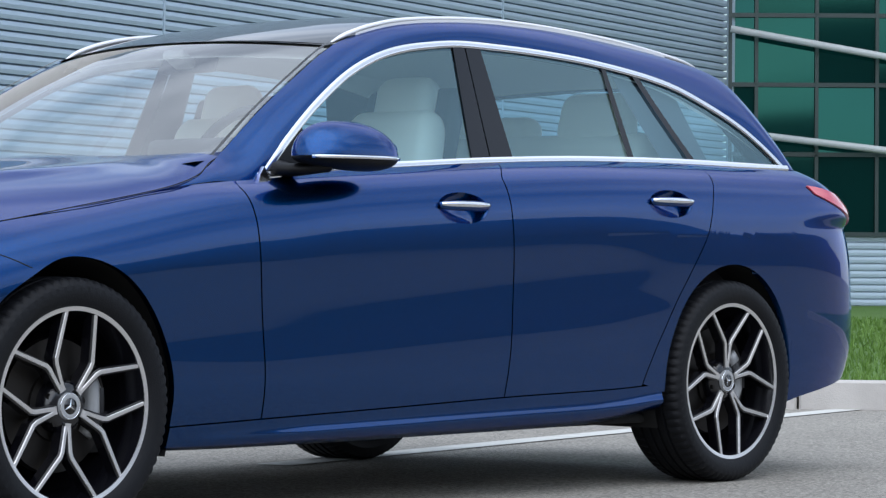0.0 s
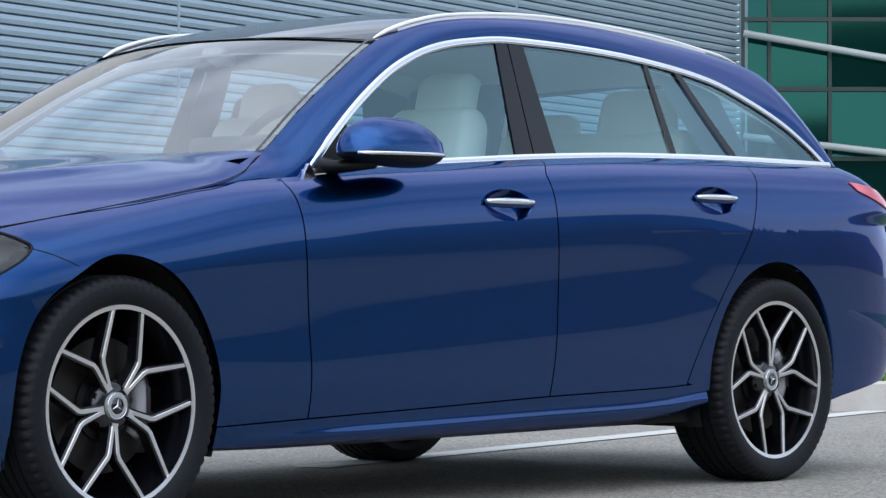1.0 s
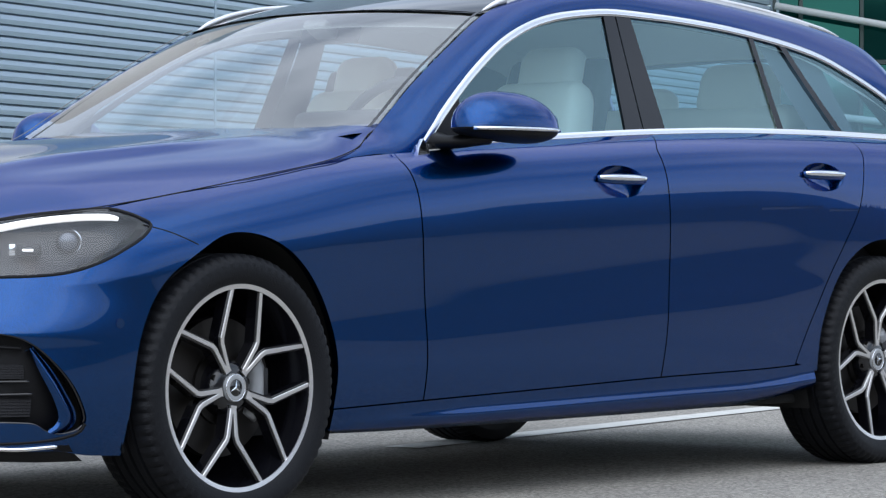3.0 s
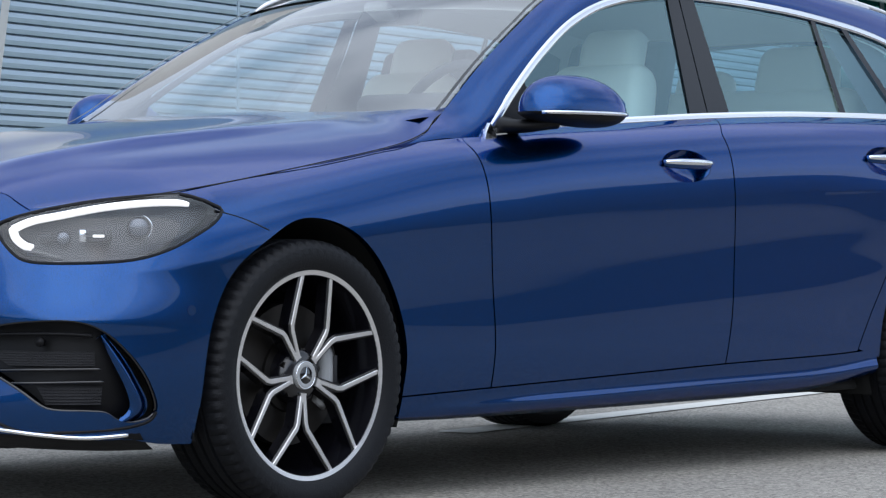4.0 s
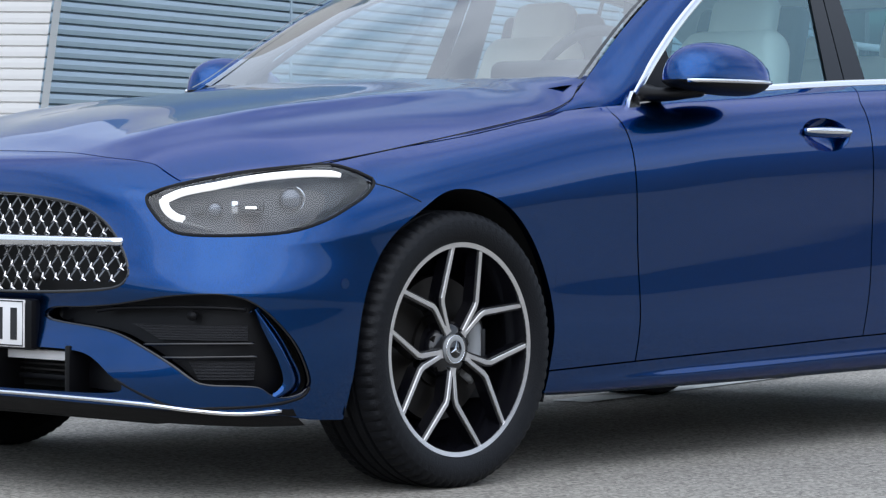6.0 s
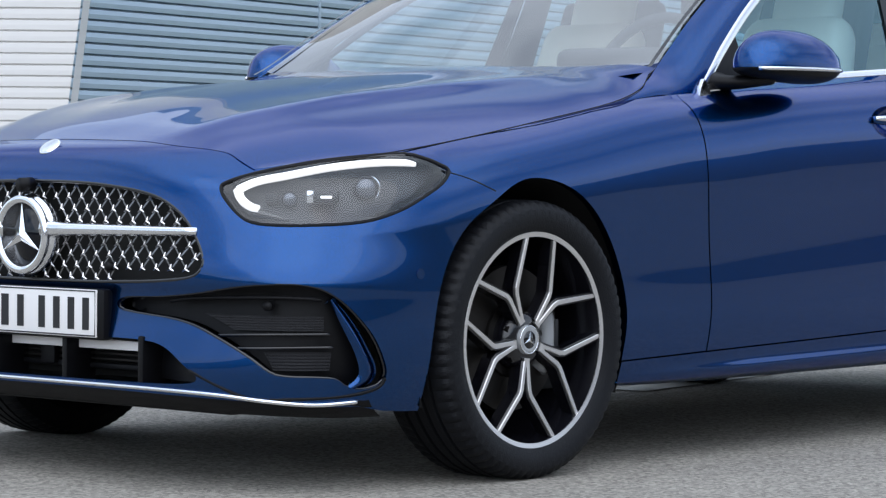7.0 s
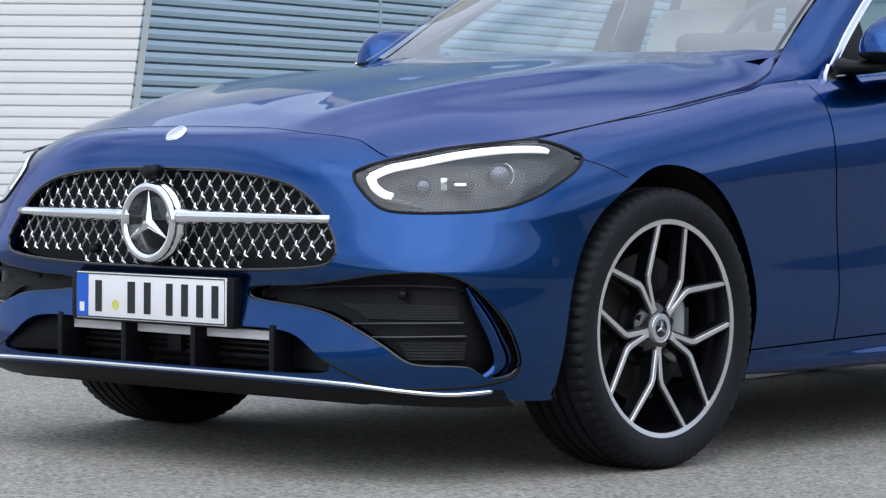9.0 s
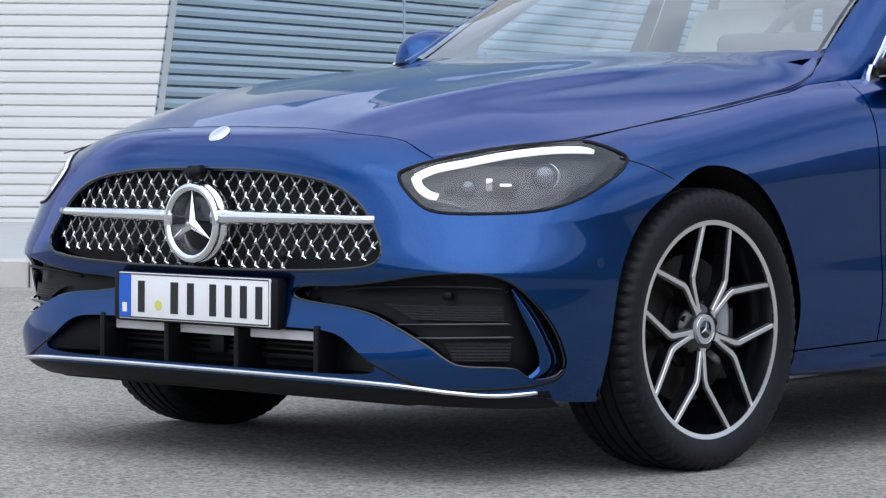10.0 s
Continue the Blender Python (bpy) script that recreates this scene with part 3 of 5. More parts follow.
def wing(name, x0, x1, right, bottom, label, us):
    for s in (-1, 1):
        def f(u, v):
            x = x0 + (x1 - x0) * u
            lim = right
            z = bottom(x) * (1 - v) + top_edge(x) * v
            if lim:
                k = max(0, (x - 0.36) / (x1 - 0.36))
                x = x + k * (lim(z) - 0.0025 - x1)
                if k > 0:
                    z = bottom(x0 + (x1 - x0) * u) * (1 - v) + top_edge(x) * v
            if x < -0.02:
                x += (LAMP_END(z) + 0.352) * min(1, (x + 0.02) / (-0.332))
                z = z * (1 - v) + top_edge(x) * v if v > 0.9 else z
            return (x, half_width(x, z), z)
        bm = grid(f, us, steps(0, 1, 70))
        face_out(bm, Vector((0, 1, 0)))
        flange(bm, 0.02, Vector((0, 1, 0)))
        part(name, bent(bm, s), BLUE, car, label, normal=side_normal)


wing("front_wing", -0.352, 0.69, SEAM_A, ARCH_F, "deep blue front wing", arch_us(-0.352, 0.69, 0, 0.350))
doors = flank_panel("front_door", SEAM_A, SEAM_B, SILL_TOP, top_edge, 120, 84, car, hole=(1.520, 0.862, 0.112, 0.046))
rear_doors = flank_panel("rear_door", SEAM_B, SEAM_C, SILL_TOP, top_edge, 120, 84, car, hole=(2.535, 0.897, 0.112, 0.044))


# rear quarter: a sheet between the arch and the door's seam, then round the corner to the tail
def evenly(points, n):
    """n + 1 points at even steps along a line."""
    at = [0.0]
    for a, b in zip(points, points[1:]):
        at.append(at[-1] + math.hypot(b[0] - a[0], b[1] - a[1]))
    out, k = [], 0
    for i in range(n + 1):
        d = at[-1] * i / n
        while k < len(at) - 2 and at[k + 1] < d:
            k += 1
        t = (d - at[k]) / max(1e-9, at[k + 1] - at[k])
        out.append((points[k][0] * (1 - t) + points[k + 1][0] * t, points[k][1] * (1 - t) + points[k + 1][1] * t))
    return out


SEAM_LINE = [(SEAM_C(z) + 0.0025, z) for z in steps(0.328, 1.0, 40)] + [(SEAM_C(1.0) + 0.0025 + (3.0 - SEAM_C(1.0)) * k / 8, Z_TOP(2.8 + 0.2 * k / 8)) for k in range(9)]
ARCH_LINE = [(REAR - 0.35, 0.30), (REAR - 0.35, 0.327)] + [(x, ARCH_R(x)) for x in [REAR - 0.35 * math.cos(math.radians(d)) for d in range(2, 114, 2)] if x < 3.0] + [(3.0, ARCH_R(3.0))]
S_EV, A_EV = evenly(SEAM_LINE, 70), evenly(ARCH_LINE, 70)


def tail_sheet(w, v):
    k = w
    x = 3.0 + 0.91 * k
    low = ARCH_R(x) if x < REAR + 0.35 else 0.25 + 0.1 * (x - 3.215) / 0.7
    z = low * (1 - v) + 1.03 * v
    xx = 3.0 + A_REAR(z) * k
    xx += (x - xx) * min(1.0, max(0.0, (3.32 - x) / 0.1)) * min(1.0, max(0.0, (0.84 - z) / 0.14))
    return (xx, base_width(3.0, z) * rear_round(k, z), z)


KQ = sorted({round((REAR + 0.35 * math.sin(math.radians(d)) - 3.0) / 0.91, 6) for d in range(23, 91)} | {0.0} | {round(0.2368 + 0.7632 * math.sin(math.pi / 2 * i / 50), 6) for i in range(51)})
for s in (-1, 1):
    def ruled(i, w):
        a, b = A_EV[i], S_EV[i]
        x, z = a[0] * (1 - w) + b[0] * w, a[1] * (1 - w) + b[1] * w
        return (x, half_width(x, z), z)
    bm = grid(ruled, range(71), steps(0, 1, 26))
    face_out(bm, Vector((0, 1, 0)))
    flange(bm, 0.016, Vector((0, 1, 0)))
    part("rear_quarter", bent(bm, s), BLUE, car, "deep blue rear quarter panel", normal=side_normal)
    bm = grid(tail_sheet, [k for k in KQ if k >= 0], steps(0, 1, 44))
    face_out(bm, Vector((0.3, 1, 0)))
    flange(bm, 0.02, Vector((0.5, 0.8, 0)))
    part("rear_bumper", bent(bm, s), BLUE, car, "deep blue tail and rear bumper")

# sills
for s in (-1, 1):
    def sill(u, v):
        x = 0.352 + (2.50 - 0.352) * u
        zt, zl = SILL_TOP(x) - 0.004, SILL_LOW(x)
        z = zt * (1 - v) + zl * v
        # blade that swells towards the rear
        y = half_width(x, z) + 0.012 * math.exp(-((v - 0.62) / 0.22) ** 2) * min(1, u * 4) - 0.03 * max(0, v - 0.85) / 0.15
        return (x, y, z)
    bm = grid(sill, steps(0, 1, 60), steps(0, 1, 18))
    face_out(bm, Vector((0, 1, 0)))
    flange(bm, 0.03)
    part("sill", bent(bm, s), BLUE, car)

# dark inner body behind the gaps, wheel housings and floor
for s in (-1, 1):
    bm = grid(lambda u, v: (u, (half_width(u, 0.26 + (Z_TOP(u) - 0.012 - 0.26) * v) - 0.045), 0.26 + (Z_TOP(u) - 0.012 - 0.26) * v), steps(0.37, 2.46, 40), steps(0, 1, 20))
    face_out(bm, Vector((0, 1, 0)))
    part("inner_side", bent(bm, s), SEAM, car)
    for xc in (0.0, REAR):
        bm = bmesh.new()
        prof = []
        for i in range(33):
            a = math.pi * (-0.12 + 1.24 * i / 32)
            prof.append((xc - 0.376 * math.cos(a), 0.327 + 0.388 * math.sin(a)))
        outer = [bm.verts.new((x, 0.872 if abs(x - xc) < 0.34 else 0.86, z)) for x, z in prof]
        inner = [bm.verts.new((x, 0.50, z)) for x, z in prof]
        for i in range(32):
            bm.faces.new((outer[i], outer[i + 1], inner[i + 1], inner[i]))
        bm.faces.new(inner)
        part("wheel_housing", bent(bm, s), DARK, car)
part("underbody", box((3.6, 1.62, 0.03), (1.45, 0, 0.215), 0.01), DARK, car)
part("underbody_front", box((0.5, 1.2, 0.04), (-0.45, 0, 0.19), 0.015), DARK, car)

# ---- bonnet ----
SEAM_Y = smooth_line([(-0.68, 0.634), (-0.6, 0.672), (-0.5, 0.715), (-0.341, 0.770), (-0.1, 0.792), (0.139, 0.80), (0.40, 0.797), (0.55, 0.772), (0.64, 0.730), (0.73, 0.708)])
HOOD_C = smooth_line([(-0.74, 0.76), (-0.66, 0.790), (-0.55, 0.832), (-0.4, 0.876), (-0.2, 0.914), (0.0, 0.941), (0.25, 0.970), (0.5, 0.996), (0.7, 1.01)])
HOOD_E = smooth_line([(-0.68, 0.716), (-0.5, 0.744), (-0.34, 0.766), (0.14, 0.846), (0.43, 0.899), (0.55, 0.932), (0.64, 0.972), (0.73, 1.004)])


def front_edge(u):
    """The bonnet's front edge at share u of its half width."""
    want = u * 0.634
    lo, hi = 0.0, 1.2
    for _ in range(40):
        mid = (lo + hi) / 2
        if nose(mid, NOSE_TOP(mid)).y < want:
            lo = mid
        else:
            hi = mid
    return nose(lo, NOSE_TOP(lo))


def hood_z(x, u):
    c, e = HOOD_C(x), HOOD_E(x)
    z = c - (c - e) * abs(u) ** 2.7
    # two long creases that open towards the windscreen
    open_ = 0.50 + 0.16 * (x + 0.6)
    d = abs(u) - open_
    z += max(0.0, min(1.0, (0.62 - x) / 0.5)) * (0.013 * math.exp(-(d / 0.065) ** 2) - 0.010 * math.exp(-((abs(u) - open_ + 0.22) / 0.13) ** 2)) * min(1, max(0, (x + 0.68) / 0.5))
    return z


FRONT_U = [front_edge(i / 40) for i in range(41)]


def hood(u, v):
    au = abs(u)
    p = FRONT_U[min(40, round(au * 40))]
    rear = 0.54 + 0.185 * au ** 2
    x = p.x + 0.004 + (rear - p.x) * v
    xe = -0.671 + (0.725 + 0.671) * v
    y = au * SEAM_Y(xe) * (1 - 0.0025)
    z = hood_z(x, u) + (p.z - hood_z(p.x, u)) * (1 - v) ** 3
    ez = HOOD_E(xe)
    z += (ez - hood_z(rear if v == 1 else x, 1.0)) * au ** 8 * v
    return (x, y if u > 0 else -y, z)


bm = grid(hood, [i / 40 for i in range(-40, 41)], steps(0, 1, 70))
face_out(bm, Vector((0, 0, 1)))
flange(bm, 0.015)
part("bonnet", bm, BLUE, car, "deep blue creased bonnet")
part("engine_bay", grid(lambda u, v: Vector(hood(u, v)) - Vector((0, 0, 0.02)), [i / 10 for i in range(-10, 11)], steps(0, 1, 10)), SEAM, car)

# dark seam between the bonnet and the wings
for s in (-1, 1):
    edge = [Vector((x, SEAM_Y(x) + 0.001, HOOD_E(x) - 0.0004)) for x in steps(-0.64, 0.70, 60)]
    part("seam", bent(tube(edge, 0.0016, 6), s), SEAM, car)

# ---- greenhouse ----
def pane_y(x, z):
    return 0.785 - 0.38 * max(0.0, z - (0.93 + (x - 0.8) * 0.0433))


DLO_TOP = smooth_line([(0.758, 0.927), (0.913, 1.047), (1.098, 1.173), (1.278, 1.272), (1.448, 1.333), (1.61, 1.364), (1.824, 1.383), (2.036, 1.381),
                       (2.308, 1.37), (2.584, 1.344), (2.807, 1.308), (2.994, 1.247), (3.149, 1.177), (3.27, 1.095), (3.339, 1.031)])
INNER = [(0.43, 0.893), (0.60, 0.916), (0.758, 0.928), (0.913, 1.047), (1.098, 1.173), (1.278, 1.272), (1.448, 1.333), (1.61, 1.364), (1.824, 1.383),
         (2.036, 1.381), (2.308, 1.37), (2.584, 1.344), (2.807, 1.308), (2.994, 1.247), (3.149, 1.177), (3.27, 1.095), (3.345, 1.03)]
OUTER = [(0.43, 0.784, 0.895), (0.585, 0.757, 0.946), (0.700, 0.713, 1.001), (0.875, 0.672, 1.115), (1.078, 0.631, 1.234), (1.280, 0.592, 1.339), (1.47, 0.588, 1.398),
         (1.65, 0.588, 1.428), (1.9, 0.588, 1.446), (2.1, 0.588, 1.449), (2.36, 0.588, 1.443), (2.68, 0.59, 1.42), (2.92, 0.60, 1.393), (3.15, 0.63, 1.34),
         (3.26, 0.69, 1.235), (3.37, 0.73, 1.115), (3.43, 0.755, 1.03)]
IN_LINE = catmull([(x, pane_y(x, z) + 0.004, z) for x, z in INNER], 8)
OUT_LINE = catmull(OUTER, 8)


def cant(i, w, bulge=0.012):
    a, b = IN_LINE[i], OUT_LINE[i]
    p = a.lerp(b, w)
    bulge = min(bulge, 0.10 * (b - a).length)
    return p + Vector((0, 1, 0.55)).normalized() * bulge * 4 * w * (1 - w)


for s in (-1, 1):
    bm = grid(lambda i, w: cant(i, w), range(len(IN_LINE)), steps(0, 1, 10))
    face_out(bm, Vector((0, 1, 0.5)))
    flange(bm, 0.012)
    part("roof_frame", bent(bm, s), BLUE, car, "deep blue pillar and roof frame")
    bm = grid(lambda i, w: cant(i, w, 0) + Vector((0.0, -0.035, -0.012)), range(40, len(IN_LINE)), (-0.25, 0.0, 0.5, 1.0, 1.15))
    part("pillar_trim", bent(bm, s), TRIM, car, "pale inner pillar trim")
    # dark lining of the front pillar, from the glass edge into the cabin
    bm = grid(lambda i, w: OUT_LINE[i] + Vector((0.004, -0.006, -0.002)) + Vector((0.62, -0.10, -0.62)) * 0.062 * w, range(14, 42), steps(0, 1, 3))
    part("front_pillar_lining", bent(bm, s), CABIN, car, "black lining of the front pillar")

# roof skin: black glass, blue strip over the windscreen
R0, R1 = 40, 104


def roof(i, u, drop=0.0):
    p = OUT_LINE[i]
    k = 1 - u * u
    x = p.x - 0.10 * k * max(0, 1 - (i - R0) / 16) ** 2 + 0.06 * k * max(0, (i - R1 + 16) / 16) ** 2
    return Vector((x, u * p.y, p.z + (0.026 + 0.012 * min(1, (i - R0) / 20)) * (1 - abs(u) ** 2.4) - drop))


part("roof", face_out(grid(lambda i, u: roof(i, u), range(R0, R1 + 1), steps(-1, 1, 40)), Vector((0, 0, 1))), GLOSS_BLACK, car, "gloss black panoramic glass roof")
part("headliner", grid(lambda i, u: roof(i, u, 0.05), range(R0, R1 + 1, 4), steps(-0.98, 0.98, 12)), TRIM, car)


# windscreen between the pillars
def screen(u, v, out=0.0):
    edge = OUT_LINE[16 + round(24 * v)]
    k = 1 - abs(u) ** 2.1
    x = edge.x - (0.145 * (1 - v) + 0.10 * v) * k
    z = edge.z + 0.026 * v * k - 0.024 * (1 - v) ** 2 * (1 - abs(u) ** 6)
    return Vector((x - 0.7 * out, u * (edge.y - 0.004), z + 0.7 * out + 0.02 * math.sin(math.pi * v) * k))


part("windscreen", face_out(grid(lambda u, v: screen(u, v), steps(-1, 1, 40), [i / 24 for i in range(25)]), Vector((-1, 0, 1))), SCREEN_GLASS, car, "curved windscreen")
part("header_strip", face_out(grid(lambda u, v: screen(u, 1, 0.004) + Vector((-0.018 + 0.03 * v, 0, 0.004 * v - 0.006)), steps(-1, 1, 40), steps(0, 1, 3)), Vector((-1, 0, 1))), GLOSS_BLACK, car)
for s in (-1, 1):
    bm = grid(lambda i, w: OUT_LINE[i] + Vector((-0.008 - 0.006 * w, -0.003 - 0.010 * w, 0.009 - 0.002 * w)), range(14, 41), steps(0, 1, 3))
    face_out(bm, Vector((-1, 0, 1)))
    part("screen_border", bent(bm, s), DEEP_BLACK, car)
part("cowl", face_out(grid(lambda u, v: screen(u, 0) + Vector((-0.10 + 0.13 * v, 0, -0.03 + 0.012 * v)), steps(-1, 1, 30), steps(0, 1, 3)), Vector((0, 0, 1))), BLACK, car)


# side windows
def side_pane(name, mat, left, right, s, lift=0.0, low=0.012, high=0.014, label="", parent=None):
    def f(u, v):
        x = (left[0] * (1 - v) + left[1] * v) * (1 - u) + (right[0] * (1 - v) + right[1] * v) * u
        za, zc = Z_TOP(x) + low, DLO_TOP(x) - high
        z = za + max(0.0, zc - za) * v
        return (x, pane_y(x, z) + lift, z)
    bm = grid(f, steps(0, 1, 16), steps(0, 1, 12))
    face_out(bm, Vector((0, 1, 0.3)))
    return part(name, bent(bm, s), mat, parent or car, label)


for s in (-1, 1):
    side_pane("mirror_base_panel", BLACK, (0.80, 0.80), (1.0, 1.0), s, 0.001)
    side_pane("front_side_window", SIDE_GLASS, (1.0, 1.0), (1.705, 1.768), s, -0.004)
    side_pane("pillar_cover", DEEP_BLACK, (1.70, 1.762), (1.783, 1.815), s, 0.001)
    side_pane("pillar_cover", DEEP_BLACK, (1.789, 1.821), (1.893, 1.888), s, 0.001)
    side_pane("rear_side_window", SIDE_GLASS, (1.888, 1.884), (2.475, 2.478), s, -0.004)
    side_pane("window_divider", DEEP_BLACK, (2.468, 2.468), (2.50, 2.49), s, 0.001)
    side_pane("small_side_window", SIDE_GLASS, (2.495, 2.486), (2.80, 2.63), s, -0.004)
    side_pane("pillar_cover", DEEP_BLACK, (2.79, 2.612), (2.825, 2.645), s, 0.003)
    side_pane("quarter_window", SIDE_GLASS, (2.828, 2.648), (3.325, 3.20), s, -0.004, 0.01, 0.012)
    # cloth linings on the cabin side of the pillars
    side_pane("pillar_lining", LINING, (1.735, 1.79), (1.90, 1.895), s, -0.035, 0.0, 0.0)
    side_pane("pillar_lining", LINING, (2.70, 2.54), (2.95, 2.86), s, -0.035, 0.0, 0.0)
    # bright surround
    top = [(x, DLO_TOP(x)) for x in [0.76 + (3.339 - 0.76) * (0.5 - 0.5 * math.cos(math.pi * i / 90)) for i in range(91)]]
    up = []
    for k, (x, z) in enumerate(top):
        a, b = top[max(0, k - 1)], top[min(90, k + 1)]
        t = Vector((b[0] - a[0], 0, b[1] - a[1])).normalized()
        up.append((Vector((x, 0, z)), Vector((t.z, 0, -t.x))))

    def strip(k, w, width=0.022, lift=0.007):
        p, n = up[k]
        q = p + n * width * w
        return Vector((q.x, pane_y(q.x, q.z) + lift - 0.004 * (2 * w - 1) ** 2, q.z))
    bm = grid(strip, range(91), steps(0, 1, 4))
    face_out(bm, Vector((0, 1, 0.4)))
    flange(bm, 0.008)
    part("window_trim", bent(bm, s), CHROME, car, "satin chrome window surround")
    bm = grid(lambda k, w: strip(k, 1 + w, 0.016, 0.002), range(3, 89), (0.3, 1.0))
    face_out(bm, Vector((0, 1, 0.4)))
    part("window_seal", bent(bm, s), BLACK, car)

    def belt(u, w):
        x = 0.765 + (3.34 - 0.765) * u
        z = Z_TOP(x) - 0.004 + 0.021 * w
        return Vector((x, pane_y(x, z) + 0.010 - 0.004 * (2 * w - 1) ** 2, z))
    bm = grid(belt, steps(0, 1, 60), steps(0, 1, 4))
    face_out(bm, Vector((0, 1, 0.4)))
    flange(bm, 0.010)
    part("belt_trim", bent(bm, s), CHROME, car, "satin chrome belt strip")
    # the strip's closed front corner
    corner = [(0.752, 0.917), (0.800, 0.921), (0.800, 0.944), (0.787, 0.962), (0.762, 0.938)]
    bm = prism(corner, 0.012, lambda a, b, h: Vector((a, pane_y(a, b) + 0.020 + h, b)))
    part("trim_corner", bent(bm, s), CHROME, car, smooth=False)

# tailgate above the belt and the rear window
def gate(u, v):
    return Vector((3.145 + 0.10 * (1 - u * u) + (3.45 - 3.145) * v, u * (0.60 + 0.14 * v), 1.335 + 0.03 * (1 - abs(u)) * (1 - v) - (1.335 - 1.03) * v))


for opening in (False, True):
    bm = bmesh.new()
    us, vs = steps(-1, 1, 20), steps(0, 1, 12)
    for i in range(20):
        for j in range(12):
            clear = 2 <= i < 18 and 1 <= j < 11
            if clear == opening:
                bm.faces.new([bm.verts.new(gate(us[a], vs[b])) for a, b in ((i, j), (i + 1, j), (i + 1, j + 1), (i, j + 1))])
    bmesh.ops.remove_doubles(bm, verts=bm.verts[:], dist=0.0005)
    face_out(bm, Vector((1, 0, 1)))
    if opening:
        part("rear_window", bm, SIDE_GLASS, car)
    else:
        part("tailgate", flange(bm, 0.02), BLUE, car)

# roof rails
for s in (-1, 1):
    rail = [(1.285, 0.575, 1.346), (1.35, 0.58, 1.375), (1.46, 0.582, 1.408), (1.62, 0.582, 1.436), (1.9, 0.582, 1.456), (2.2, 0.582, 1.458), (2.6, 0.582, 1.438), (2.95, 0.585, 1.399), (3.08, 0.587, 1.375)]
    part("roof_rail", bent(tube(catmull(rail, 6), lambda t: 0.0085 * min(1, 0.35 + 6 * t, 0.35 + 6 * (1 - t)), 10, flat=0.9), s), RAIL, car, "brushed silver roof rail")
    part("rail_foot", bent(grid(lambda i, w: OUT_LINE[i] + Vector((0, 0.002, -0.006)) + Vector((0, 0.0, 0.013)) * w, range(44, 96), (0, 1)), s), RAIL, car, "lower silver strip of the roof rail")

# ---- front end ----
def on_nose(points):
    """Outline points (x, y, z) as (theta, z)."""
    return [(nose_param(-x, y, z), z) for x, y, z in points]


def across(y, z):
    """The theta of a point of the front at half width y."""
    lo, hi = 0.0, 1.5
    for _ in range(40):
        mid = (lo + hi) / 2
        if nose(mid, z).y < y:
            lo = mid
        else:
            hi = mid
    return lo


TH = 0.8


def outline(points, per=6):
    return [(p.x, p.y) for p in catmull([(t * TH, z, 0) for t, z in points], per, closed=True)]


LAMP = outline(on_nose([(0.690, 0.568, 0.691), (0.647, 0.609, 0.711), (0.536, 0.678, 0.738), (0.427, 0.735, 0.753), (0.335, 0.785, 0.760), (0.30, 0.815, 0.750), (0.280, 0.838, 0.738), (0.264, 0.856, 0.722),
                        (0.300, 0.862, 0.691), (0.360, 0.862, 0.661), (0.418, 0.856, 0.635), (0.479, 0.842, 0.615), (0.536, 0.819, 0.604), (0.604, 0.774, 0.599), (0.666, 0.705, 0.598), (0.694, 0.655, 0.604), (0.704, 0.619, 0.624), (0.706, 0.582, 0.657), (0.702, 0.566, 0.678)]))
GR = ((0.12, 0.689), (0.265, 0.681), (0.405, 0.659), (0.495, 0.612), (0.558, 0.535), (0.563, 0.498), (0.52, 0.476), (0.31, 0.463), (0.12, 0.460))
GRILLE = outline([(across(y, z), z) for y, z in GR] + [(-across(y, z), z) for y, z in GR[::-1]])
INTAKE = outline(on_nose([(0.787, 0.325, 0.428), (0.780, 0.435, 0.434), (0.757, 0.526, 0.443), (0.737, 0.661, 0.463), (0.683, 0.759, 0.470), (0.637, 0.805, 0.462), (0.599, 0.829, 0.441), (0.559, 0.857, 0.399), (0.518, 0.872, 0.348), (0.484, 0.871, 0.292),
                          (0.475, 0.864, 0.261), (0.492, 0.856, 0.242), (0.534, 0.842, 0.234), (0.571, 0.832, 0.243), (0.600, 0.825, 0.259), (0.652, 0.788, 0.263), (0.699, 0.736, 0.268), (0.731, 0.693, 0.301), (0.764, 0.611, 0.347), (0.773, 0.543, 0.372), (0.778, 0.469, 0.385), (0.787, 0.325, 0.398)]))
LW = ((0.2, 0.336), (0.39, 0.334), (0.46, 0.322), (0.52, 0.286), (0.562, 0.255), (0.52, 0.241), (0.28, 0.237))
LOWER = outline([(across(y, z), z) for y, z in LW] + [(-across(y, z), z) for y, z in LW[::-1]])
HOLES = (LAMP, GRILLE, INTAKE, LOWER)
NOSE_LOW = smooth_line([(0.0, 0.218), (0.6, 0.208), (0.95, 0.196), (1.15, 0.196), (1.3, 0.182), (1.5, 0.175)])


def theta_end(z):
    return math.acos((-LAMP_END(z) / A_FRONT(z)) ** (N_FRONT(z) / 2))


def nose_rows(nu, nv):
    rows = []
    for i in range(nu + 1):
        row = []
        for j in range(nv + 1):
            u, v = i / nu, j / nv
            z = 0.45
            for _ in range(5):
                th = u * theta_end(z)
                z = NOSE_LOW(th) * (1 - v) + NOSE_TOP(th) * v
            row.append([th * TH, z, i in (0, nu) or j in (0, nv)])
        rows.append(row)
    return rows


